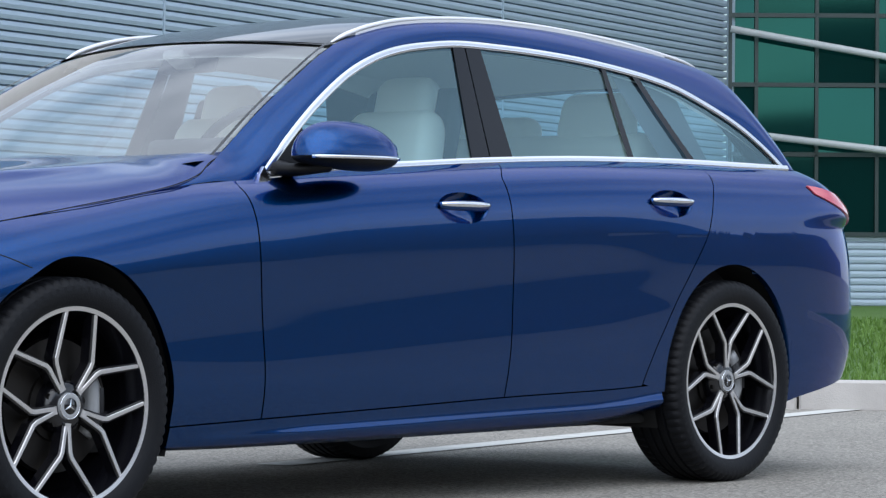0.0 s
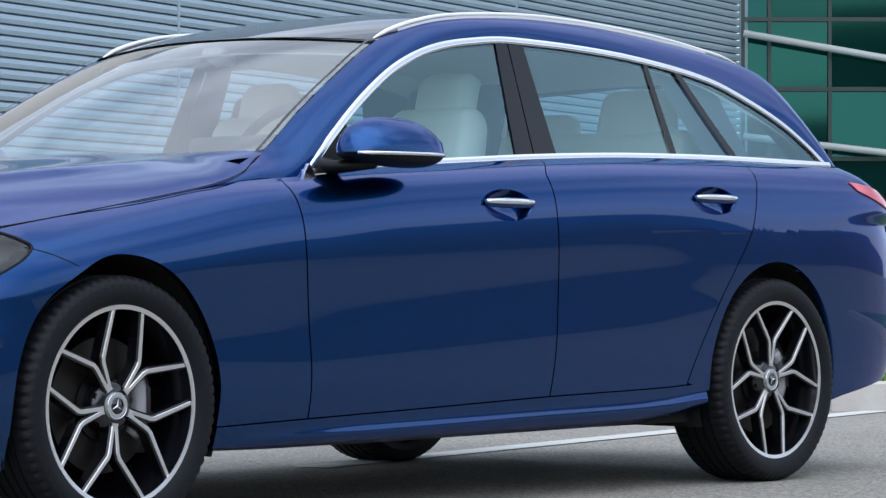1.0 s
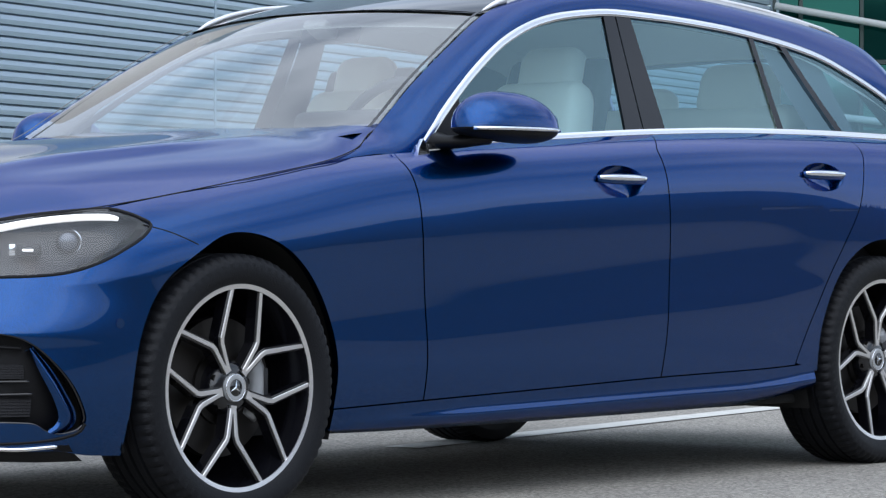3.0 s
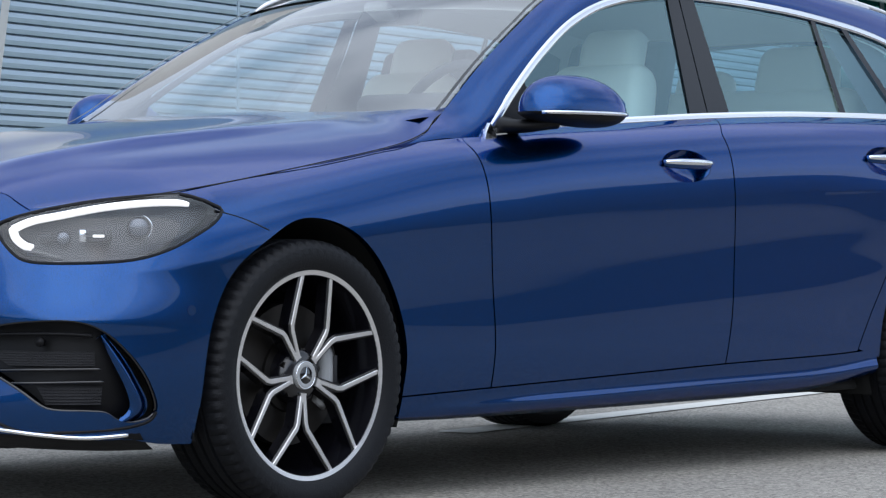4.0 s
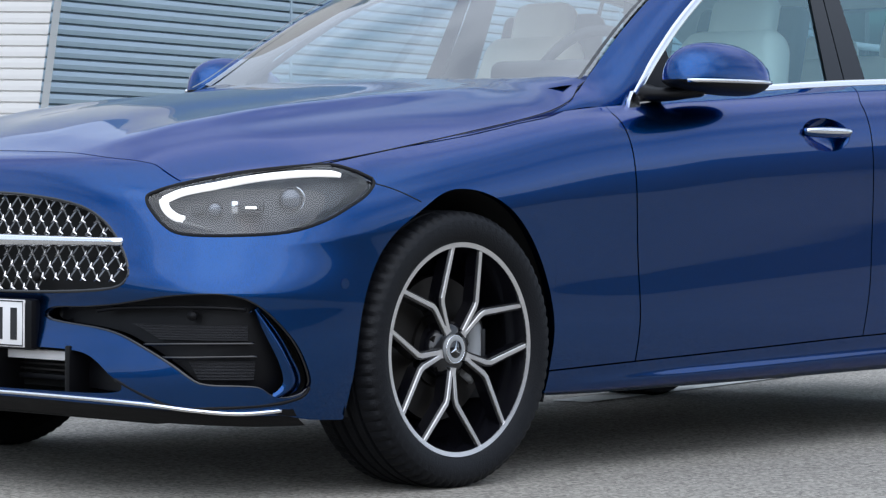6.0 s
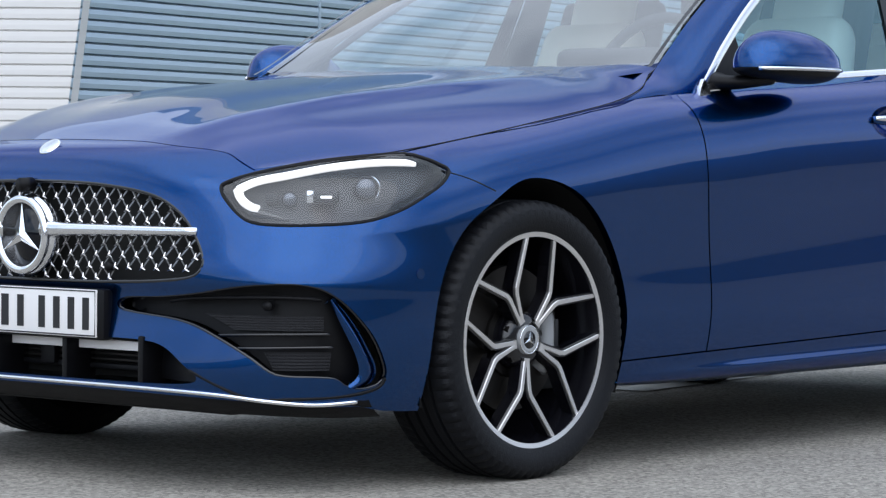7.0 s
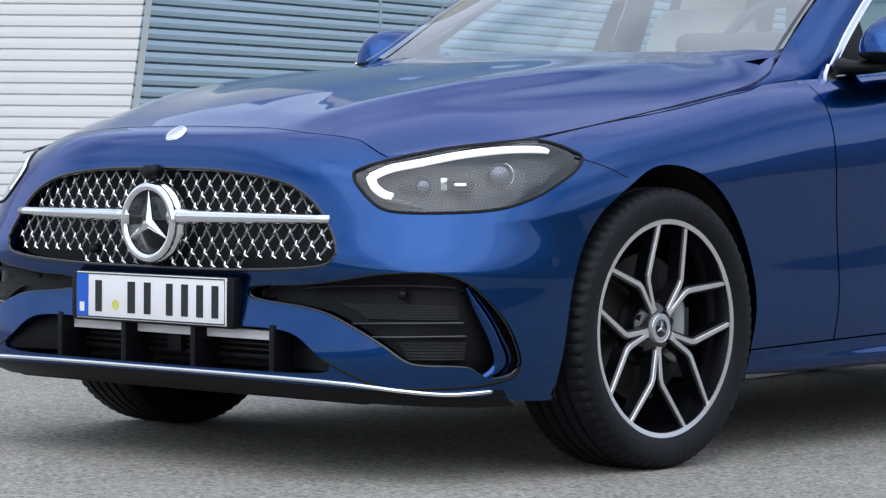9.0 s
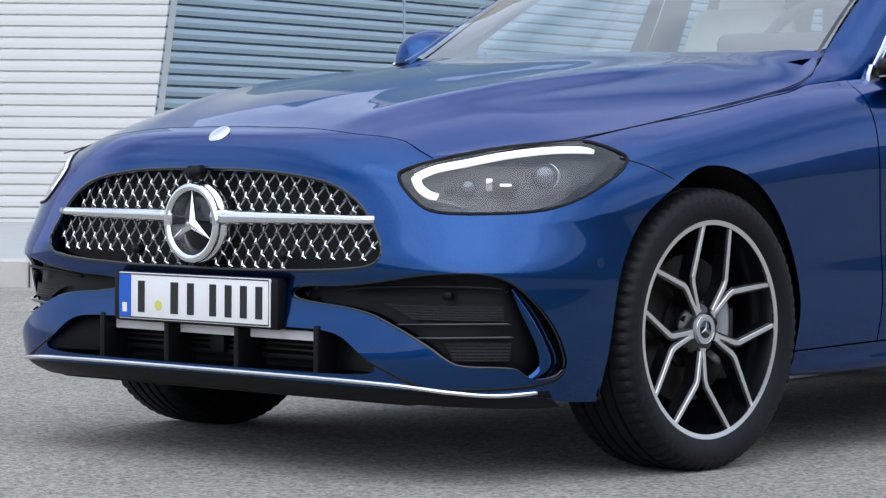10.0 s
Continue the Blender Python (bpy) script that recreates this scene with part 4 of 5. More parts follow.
def nose_sheets(nu=170, nv=76):
    """The painted front with its openings cut along clean outlines, and the sheets that fill them."""
    rows = nose_rows(nu, nv)
    cell = 0.0058
    snap = {}
    for i, row in enumerate(rows):
        for j, p in enumerate(row):
            for h, hole in enumerate(HOLES):
                d, w = nearest(hole, p[0], p[1])
                if d < cell:
                    if i == 0:
                        p[1] = w[1]
                    elif not p[2]:
                        p[0], p[1] = w
                    snap[i, j] = h
                    break
    sheets = [bmesh.new() for _ in range(5)]
    made = [{} for _ in range(5)]

    def vert(k, i, j):
        if (i, j) not in made[k]:
            made[k][i, j] = sheets[k].verts.new(nose(rows[i][j][0] / TH, rows[i][j][1]))
        return made[k][i, j]
    for i in range(nu):
        for j in range(nv):
            q = [(i, j), (i + 1, j), (i + 1, j + 1), (i, j + 1)]
            on = [snap.get(c, -1) >= 0 for c in q]
            if any(on):
                # cut along the diagonal that follows the outline
                pieces = [(q[1], q[2], q[3]), (q[1], q[3], q[0])] if on[1] and on[3] and not (on[0] and on[2]) else [(q[0], q[1], q[2]), (q[0], q[2], q[3])]
            else:
                pieces = [q]
            for piece in pieces:
                cx, cz = sum(rows[a][b][0] for a, b in piece) / len(piece), sum(rows[a][b][1] for a, b in piece) / len(piece)
                k = 4
                for h, hole in enumerate(HOLES):
                    if inside(hole, cx, cz):
                        k = h
                pts = [rows[a][b] for a, b in piece]
                area = sum(pts[m][0] * pts[(m + 1) % len(pts)][1] - pts[(m + 1) % len(pts)][0] * pts[m][1] for m in range(len(pts)))
                if abs(area) < 4e-7:
                    continue
                sheets[k].faces.new([vert(k, a, b) for a, b in piece])
    for bm in sheets:
        bmesh.ops.remove_doubles(bm, verts=bm.verts[:], dist=0.0004)
        face_out(bm, Vector((-1, 0.6, 0)))
    return sheets


def outward(p):
    """The front's horizontal outward direction at a point on it."""
    a, n = A_FRONT(p.z), N_FRONT(p.z)
    return Vector((-(min(1.0, abs(p.x) / a) ** (n - 1)) / a, math.copysign(min(1.0, abs(p.y) / 0.89) ** (n - 1) / 0.89, p.y), 0.0)).normalized()


def pushed(bm, depth):
    bm = bm.copy()
    for v in bm.verts:
        v.co -= outward(v.co) * depth
    return bm


def level(bm, depth_x):
    """A copy moved straight back."""
    bm = bm.copy()
    for v in bm.verts:
        v.co.x += depth_x
    return bm


lamp_s, grille_s, intake_s, lower_s, skin_s = nose_sheets()
lamps = {}
for s in (-1, 1):
    skin = skin_s.copy()
    # painted folds lead into the openings; the middle line stays whole
    skin.normal_update()
    rim = [e for e in skin.edges if len(e.link_faces) == 1 and not all(abs(v.co.y) < 1e-4 for v in e.verts)]
    got = bmesh.ops.extrude_edge_only(skin, edges=rim)
    for v in [g for g in got["geom"] if isinstance(g, bmesh.types.BMVert)]:
        v.co -= outward(v.co) * 0.022
    for e in rim:
        e.smooth = False
    part("front_bumper", bent(skin, s), BLUE, car, "deep blue front bumper skin", normal=nose_normal)
    part("grille_backing", bent(level(grille_s, 0.05), s), DARK, car)
    part("intake_backing", bent(pushed(intake_s, 0.045), s), BLACK, car, "black plastic intake insert")
    part("lower_backing", bent(level(lower_s, 0.12), s), DARK, car)
    lamp = part("headlamp", bent(pushed(lamp_s, 0.055), s), LAMP_GREY, car, "clear headlamp with lit white daytime light")
    part("lens", bent(pushed(lamp_s, 0.002), s), LENS, lamp, normal=nose_normal)
    lamps[s] = lamp
    seal = [nose(a / TH, b) for a, b in LAMP[::2]]
    part("lamp_seal", bent(tube(seal, 0.0038, 8, closed=True), s), SEAM, lamp, "black seal round the lamp")


def ribbon(points, width, lift, sides=6, flat=0.4, closed=False, per=6):
    """A slim bar over the front along (theta, z) points."""
    path = []
    for p in catmull([(t, z, 0) for t, z in points], per, closed):
        q, r = nose(p.x, p.y), nose(p.x, p.y, 0.05)
        path.append(q + (q - r).normalized() * lift)
    return tube(path, width, sides, closed)


# lamp internals
def lamp_pt(x, y, z, depth):
    t = nose_param(-x, y, z)
    return nose(t, z, depth)


for s in (-1, 1):
    lamp = lamps[s]
    guide = [(0.687, 0.598, 0.675), (0.654, 0.629, 0.694), (0.602, 0.676, 0.708), (0.518, 0.725, 0.726), (0.426, 0.768, 0.737), (0.355, 0.801, 0.739), (0.329, 0.819, 0.735)]
    path = [lamp_pt(*p, 0.012) for p in guide]
    part("daytime_light", bent(tube(catmull(path, 8), lambda t: 0.0095 - 0.0015 * t - 0.003 * max(0, t - 0.85) / 0.15, 10, flat=1.0), s), DRL, lamp, "glowing white light guide")
    hook = [lamp_pt(*p, 0.012) for p in ((0.687, 0.598, 0.675), (0.691, 0.614, 0.654), (0.686, 0.638, 0.638), (0.678, 0.657, 0.633))]
    part("daytime_light", bent(tube(catmull(hook, 6), lambda t: 0.0105 - 0.002 * t, 10), s), DRL, lamp)
    # black brow over the light guide and dark wedge under its hook
    brow = [lamp_pt(*p, 0.010) for p in ((0.685, 0.585, 0.690), (0.645, 0.622, 0.711), (0.536, 0.700, 0.737), (0.427, 0.752, 0.7505), (0.335, 0.800, 0.755))]
    part("lamp_brow", bent(tube(catmull(brow, 8), 0.0075, 8, flat=0.8), s), GLOSS_BLACK, lamp, "gloss black brow")
    wedge = [lamp_pt(*p, 0.022) for p in ((0.688, 0.650, 0.624), (0.666, 0.690, 0.616), (0.645, 0.722, 0.607))]
    part("lamp_wedge", bent(tube(catmull(wedge, 6), lambda t: 0.012 - 0.008 * t, 8), s), GLOSS_BLACK, lamp)
    out = Vector((-0.62, 0.76, 0.0))

    def round_lens(at, r, depth, proud):
        """A domed lens in a dark barrel, its face turned along the lamp."""
        c = lamp_pt(*at, depth)
        turn = Matrix.Translation(c) @ Vector((0, 1, 0)).rotation_difference(out).to_matrix().to_4x4()
        barrel = lathe([(r * 1.05, -0.03), (r * 1.16, 0.004), (r * 1.10, 0.008), (r, 0.004)], 28)
        barrel.transform(turn)
        part("lens_barrel", bent(barrel, s), GLOSS_BLACK, lamp)
        dome = lathe([(r * math.cos(a), 0.003 + proud * math.sin(a)) for a in steps(0, math.pi / 2 - 0.001, 8)], 28)
        dome.transform(turn)
        part("projector", bent(dome, s), LAMP_LENS, lamp, "domed clear projector lens")
        return c, turn
    round_lens((0.632, 0.705, 0.655), 0.016, 0.040, 0.010)
    c, turn = round_lens((0.471, 0.810, 0.680), 0.024, 0.040, 0.015)
    arc = [turn @ Vector((0.030 * math.cos(a), 0.012, 0.030 * math.sin(a))) for a in [radians(d) for d in range(-50, 75, 6)]]
    part("lens_arc", bent(tube(arc, lambda t: 0.0022 * math.sin(math.pi * min(0.97, max(0.03, t))) + 0.0004, 6, up=out), s), REFLECTOR, lamp, "bright crescent beside the lens")
    # middle module: bright facets round a lit bar
    c = lamp_pt(0.580, 0.752, 0.661, 0.030)
    yaw = Matrix.Rotation(radians(-39), 4, "Z")
    part("module_case", bent(box((0.030, 0.060, 0.030), c + Vector((0.016, 0.010, 0)), 0.009, yaw), s), LAMP_GREY, lamp)
    part("module_facet", bent(box((0.014, 0.016, 0.029), lamp_pt(0.594, 0.739, 0.661, 0.024), 0.004, yaw), s), REFLECTOR, lamp)
    part("module_facet", bent(box((0.010, 0.034, 0.018), lamp_pt(0.572, 0.760, 0.663, 0.026), 0.004, yaw @ Matrix.Rotation(radians(10), 4, "X")), s), REFLECTOR, lamp)
    part("light_module", bent(box((0.010, 0.026, 0.006), lamp_pt(0.566, 0.764, 0.6605, 0.019), 0.002, yaw), s), DRL, lamp)
    part("module_case", bent(box((0.020, 0.030, 0.024), lamp_pt(0.660, 0.672, 0.656, 0.040), 0.006, yaw), s), LAMP_GREY, lamp)

# grille: rim, lattice of small three-armed studs, bar and ringed emblem
grille = part("radiator_grille", ribbon([(a / TH, b) for a, b in GRILLE[::3]], 0.005, -0.004, 8, closed=True, per=3), GLOSS_BLACK, car, "wide radiator grille with bright stud lattice")


def plane_pt(y, z, depth=0.018):
    t = across(abs(y), z)
    p = nose(t, z)
    return Vector((p.x + depth, y, z))


studs, webs = bmesh.new(), bmesh.new()
PX, PZ = 0.0440, 0.0305
for r in range(-6, 7):
    for c in range(-24, 25):
        y, z = (c + 0.5 * (r % 2)) * PX, 0.575 + r * PZ * 0.86
        if not inside(GRILLE, math.copysign(across(abs(y), z), y) * TH, z):
            continue
        if nearest(GRILLE, math.copysign(across(abs(y), z), y) * TH, z)[0] < 0.008 or math.hypot(y, z - 0.565) < 0.09:
            continue
        o = plane_pt(y, z)
        hub_v = studs.verts.new(o + Vector((-0.004, 0, 0)))
        for k in range(3):
            a = radians(90 + 120 * k)
            L = 0.0112 if k else 0.0105
            d = Vector((0, math.cos(a), math.sin(a)))
            n = Vector((0, -math.sin(a), math.cos(a)))
            tip = plane_pt(y + d.y * L, z + d.z * L, 0.019)
            mid = [studs.verts.new(o + d * 0.003 + n * 0.0024), studs.verts.new(o + d * 0.003 - n * 0.0024)]
            end = [studs.verts.new(tip + n * 0.0009), studs.verts.new(tip - n * 0.0009)]
            ridge = studs.verts.new(tip + Vector((-0.0012, 0, 0)))
            studs.faces.new((hub_v, mid[0], end[0], ridge))
            studs.faces.new((hub_v, ridge, end[1], mid[1]))
        for a, b in ((0.5, 1), (-0.5, 1)):
            y2, z2 = y + a * PX, z + b * PZ * 0.86
            q = plane_pt(y2, z2, 0.0205)
            p = plane_pt(y, z, 0.0205)
            n = Vector((0, -(z2 - z), y2 - y)).normalized() * 0.0021
            webs.faces.new([webs.verts.new(v) for v in (p + n, p - n, q - n, q + n)])
bmesh.ops.recalc_face_normals(studs, faces=studs.faces[:])
tagged(part("stud_lattice", studs, SILVER, grille, "bright three-armed studs", smooth=False), kind="stuff")
part("lattice_web", webs, DARK_SILVER, grille, smooth=False)
for s in (-1, 1):
    bar = [plane_pt(y, 0.579 + 0.004 * abs(y), 0.004 - 0.012 * (1 - abs(y) / 0.6)) for y in steps(0.07, 0.535, 16)]
    part("grille_bar", bent(tube(bar, lambda t: 0.0175 - 0.0075 * t + 0.010 * max(0.0, 1 - t / 0.12) ** 2, 12, flat=1.0), s), CHROME, grille, "satin chrome bar")
ES = Vector((-0.803, 0, 0.564))
em = part("emblem", lathe([(0.0, 0.0), (0.078, 0.0), (0.078, 0.004), (0.0, 0.004)], 40), DEEP_BLACK, grille, "round gloss black disc in a chrome ring")
em.matrix_basis = Matrix.Translation(ES + Vector((0.006, 0, 0))) @ Matrix.Rotation(radians(90), 4, "Z")
ring = [ES + Vector((0.002, 0.083 * math.cos(a), 0.083 * math.sin(a))) for a in [2 * math.pi * i / 48 for i in range(48)]]
part("emblem_ring", tube(ring, 0.0105, 12, closed=True, up=(1, 0, 0)), CHROME, grille)
shell = lathe([(0.080, 0.008), (0.093, 0.012), (0.097, 0.03), (0.090, 0.05)], 48)
sh = part("emblem_collar", shell, CHROME, grille)
sh.matrix_basis = Matrix.Translation(ES) @ Matrix.Rotation(radians(-90), 4, "Z")


def three_arms(radius, width, thick):
    """Three tapered arms with a ridge, in the y-z plane, facing -x."""
    bm = bmesh.new()
    for k in range(3):
        a = radians(90 + 120 * k)
        d, n = Vector((0, math.cos(a), math.sin(a))), Vector((0, -math.sin(a), math.cos(a)))
        c = bm.verts.new((-thick, 0, 0))
        tip = bm.verts.new(d * radius)
        for sg in (-1, 1):
            side = bm.verts.new(n * width * sg + d * width * 0.58)
            bm.faces.new((c, side, tip) if sg > 0 else (c, tip, side))
    bmesh.ops.recalc_face_normals(bm, faces=bm.faces[:])
    return bm


arms = three_arms(0.075, 0.012, 0.008)
arms.transform(Matrix.Translation(ES + Vector((0.0, 0, 0))))
part("emblem_star", arms, CHROME, grille, smooth=False)
part("front_camera", tube([ES + Vector((0.03, 0, 0.118)), ES + Vector((-0.006, 0, 0.116))], 0.017, 14), BLACK, grille)
for y, z in ((-0.27, 0.497), (0.23, 0.497)):
    part("parking_sensor", tube([plane_pt(y, z, 0.03), plane_pt(y, z, 0.008)], 0.011, 12), BLACK, grille)

# badge on the nose
nb = nose(0.0, 0.770)
badge = part("nose_badge", lathe([(0.0, 0.004), (0.022, 0.004), (0.026, 0.003), (0.028, 0.0)], 28), CHROME, car, "small round silver badge")
badge.matrix_basis = Matrix.Translation(nb + Vector((-0.001, 0, 0.001))) @ Matrix.Rotation(radians(-38), 4, "Y") @ Matrix.Rotation(radians(90), 4, "X")

# number plate with its holder; characters as plain bars
plate = part("number_plate", box((0.006, 0.52, 0.11), (-0.797, -0.0, 0.388), 0.004), WHITE, car, "white number plate with dark bars and a blue end")
PX0 = -0.8005
part("plate_holder", box((0.035, 0.565, 0.118), (-0.780, -0.0, 0.386), 0.012), BLACK, plate)
rim_pts = [(PX0, y, 0.388 + z) for y, z in ((-0.256, -0.051), (0.256, -0.051), (0.256, 0.051), (-0.256, 0.051))]
part("plate_border", tube(rim_pts, 0.0016, 4, closed=True), INK, plate, smooth=False)
part("plate_band", box((0.002, 0.042, 0.102), (PX0, 0.236, 0.388), 0.0006), PLATE_BLUE, plate, smooth=False)
for y, w in ((0.178, 0.046), (0.062, 0.052), (0.006, 0.046), (-0.070, 0.045), (-0.122, 0.045), (-0.173, 0.045), (-0.224, 0.045)):
    part("plate_bar", box((0.002, w * 0.5, 0.074), (PX0, y, 0.387), 0.0006), INK, plate, smooth=False)
part("plate_bar", box((0.002, 0.016, 0.022), (PX0 - 0.0008, 0.236, 0.360), 0.0004), WHITE, plate, smooth=False)
part("plate_seal", tube([(PX0 + 0.001, 0.118, 0.368), (PX0 - 0.001, 0.118, 0.368)], 0.012, 20), STICKER, plate, smooth=False)

# lower intake: struts, radiator fins, bright bar
fins = part("lower_grille", box((0.02, 1.0, 0.012), (-0.70, 0, 0.262), 0.003), BLACK, car, "black lower intake with struts and fins")
for z in (0.278, 0.291, 0.304):
    part("fin", box((0.02, 0.98, 0.005), (-0.697, 0, z), 0.001), IRON, fins, smooth=False)
part("cooler_bar", box((0.02, 0.74, 0.022), (-0.735, 0.0, 0.315), 0.003), WHITE, fins)
for y in (-0.39, -0.13, 0.11, 0.34):
    part("strut", box((0.09, 0.017, 0.115), (-0.738, y, 0.285), 0.004), BLACK, fins)
part("radar_sensor", box((0.03, 0.05, 0.05), (-0.708, 0.0, 0.285), 0.006), BLACK, fins)
for s in (-1, 1):
    part("cheek", bent(face_out(grid(lambda u, v: Vector((plane_pt(0.37 + 0.19 * u, 0.245 + 0.08 * v, 0.012 + 0.06 * (1 - u)))), steps(0, 1, 8), steps(0, 1, 8)), Vector((-1, 0, 0))), s), BLACK, fins)

# bright lip and dark splitter
lip = [(-1.16, 0.2065), (-0.95, 0.2015), (-0.70, 0.209), (-0.42, 0.221), (0.0, 0.227), (0.42, 0.221), (0.70, 0.209), (0.95, 0.2015), (1.16, 0.2065)]
part("bumper_lip", ribbon(lip, 0.0052, 0.003, 8, per=10), CHROME, car, "slim chrome lip along the bumper")
part("splitter", face_out(grid(lambda t, v: nose(t, 0.21 + 0.012 * (1 - min(1, abs(t)))) * 1.0 + Vector((0.02 * v + 0.04 * v * v, -math.copysign(0.02 * v * v, t) if t else 0, -0.042 * v)), steps(-1.22, 1.22, 60), steps(0, 1, 5)), Vector((-1, 0, 0))), BLACK, car, "black bumper splitter")

# side intakes: slats, fins and sensors
for s in (-1, 1):
    box_in = part("side_intake", bent(ribbon([(a / TH, b) for a, b in INTAKE[::3]], 0.0045, -0.010, 6, closed=True, per=2), s), GLOSS_BLACK, car, "black side intake with slats")
    def inset(pts, depth):
        return [nose(nose_param(-x, y, z), z, depth) for x, y, z in pts]
    ledge = inset([(0.770, 0.46, 0.424), (0.755, 0.524, 0.432), (0.729, 0.653, 0.437), (0.679, 0.755, 0.438), (0.625, 0.812, 0.434)], 0.016)
    part("ledge", bent(tube(catmull(ledge, 6), 0.0045, 8), s), BLACK, box_in)
    for pts in ([(0.764, 0.607, 0.352), (0.723, 0.722, 0.356), (0.616, 0.833, 0.358)], [(0.752, 0.652, 0.324), (0.722, 0.722, 0.326), (0.608, 0.836, 0.329)]):
        part("slat", bent(tube(catmull(inset(pts, 0.020), 8), 0.0042, 8, flat=0.9), s), GLOSS_BLACK, box_in)
    # finely ribbed mesh between the slats
    for z0, z1, x0, x1 in ((0.364, 0.398, 0.757, 0.622), (0.276, 0.318, 0.722, 0.604)):
        def mesh_at(u, v):
            x, z = x0 + (x1 - x0) * u - 0.012 * (1 - v) * (1 - u), z0 + (z1 - z0) * v
            return nose(nose_param(-x, half_width(-x, z), z), z, 0.034 + 0.0012 * (int(v * 12 + 0.5) % 2))
        bm = grid(mesh_at, steps(0, 1, 10), steps(0, 1, 12))
        face_out(bm, Vector((-1, 1, 0)))
        part("intake_mesh", bent(bm, s), MESH_GREY, box_in, "dark grey ribbed intake mesh", smooth=False)
    c = nose(nose_param(-0.707, half_width(-0.707, 0.419), 0.419), 0.419, 0.026)
    o = (nose(nose_param(-0.707, half_width(-0.707, 0.419), 0.419), 0.419) - c).normalized()
    part("parking_sensor", bent(tube([c, c + o * 0.012], 0.011, 14), s), BLACK, box_in)
    inner_c = [Vector(p) for p in catmull([(0.613, 0.433, 0), (0.588, 0.372, 0), (0.558, 0.316, 0), (0.542, 0.277, 0), (0.548, 0.256, 0), (0.568, 0.240, 0)], 6)]
    outer_c = [Vector(p) for p in catmull([(0.606, 0.439, 0), (0.562, 0.383, 0), (0.528, 0.332, 0), (0.496, 0.284, 0), (0.497, 0.254, 0), (0.532, 0.233, 0)], 6)]

    def fin_at(i, w):
        p = inner_c[i].lerp(outer_c[i], w)
        t = nose_param(-p.x, half_width(-p.x, p.y), p.y)
        return nose(t, p.y, 0.016 - 0.014 * math.sin(math.pi * min(1, 0.15 + w)))
    bm = grid(fin_at, range(len(inner_c)), steps(0, 1, 8))
    face_out(bm, Vector((-1, 1, 0)))
    flange(bm, 0.02)
    part("intake_fin", bent(bm, s), BLUE, box_in, "blue fin beside the intake")
    # dark groove under the painted blade, down to the black lower lip
    groove = [(0.476, 0.863, 0.258), (0.493, 0.853, 0.236), (0.559, 0.828, 0.221), (0.652, 0.767, 0.215), (0.715, 0.676, 0.216), (0.740, 0.625, 0.233), (0.768, 0.537, 0.272)]
    part("groove", bent(tube(catmull(inset(groove, 0.001), 6), 0.0042, 8), s), BLACK, box_in)
    c = nose(nose_param(-0.39, half_width(-0.39, 0.49), 0.49), 0.49)
    o = (c - nose(nose_param(-0.39, half_width(-0.39, 0.49), 0.49), 0.49, 0.02)).normalized()
    part("parking_sensor", bent(tube([c - o * 0.004, c + o * 0.0012], 0.012, 18), s), BLUE, car, smooth=False)
    # seam from the lamp to the arch
    line_pts = [(-0.285, 0.722), (-0.22, 0.705), (-0.145, 0.676)]
    path = [Vector((p.x, half_width(p.x, p.y) - 0.0002, p.y)) for p in catmull([(x, z, 0) for x, z in line_pts], 8)]
    part("seam", bent(tube(path, 0.0016, 6), s), SEAM, car)

# ---- wheels ----
def polar(r, degrees):
    a = radians(degrees)
    return Vector((r * math.sin(a), 0, r * math.cos(a)))


def arm_outline(side, axis, grow):
    """One arm of a forked spoke: from the hub, kinked outwards to the rim."""
    mid = [polar(0.052, axis + side * 5.5), polar(0.085, axis + side * 6.2), polar(0.118, axis + side * 6.6), polar(0.132, axis + side * 8.2), polar(0.247, axis + side * 24.5)]
    wide = [0.0052, 0.0054, 0.0060, 0.0060, 0.0050]
    left, right = [], []
    for i, p in enumerate(mid):
        a, b = mid[max(0, i - 1)], mid[min(4, i + 1)]
        t = (b - a).normalized()
        n = Vector((t.z, 0, -t.x)) * (wide[i] + grow)
        left.append(p + n)
        right.append(p - n)
    return left, right


def spoke_level(r):
    return 0.076 + 0.018 * (r / 0.247) ** 1.5


def spoke(side, axis, grow, top, thick):
    bm = bmesh.new()
    left, right = arm_outline(side, axis, grow)
    rows = []
    for l, r in zip(left, right):
        h = spoke_level(((l + r) / 2).length) + top
        ins = 0.0012
        m = (l - r).normalized() * ins
        rows.append([bm.verts.new(v) for v in (r - Vector((0, -h + thick, 0)), r - Vector((0, -h + ins, 0)), r + m + Vector((0, h, 0)), l - m + Vector((0, h, 0)), l - Vector((0, -h + ins, 0)), l - Vector((0, -h + thick, 0)))])
    for a, b in zip(rows, rows[1:]):
        for k in range(5):
            bm.faces.new((a[k], a[k + 1], b[k + 1], b[k]))
    bm.faces.new(rows[0])
    bm.faces.new(rows[-1][::-1])
    bmesh.ops.recalc_face_normals(bm, faces=bm.faces[:])
    return bm


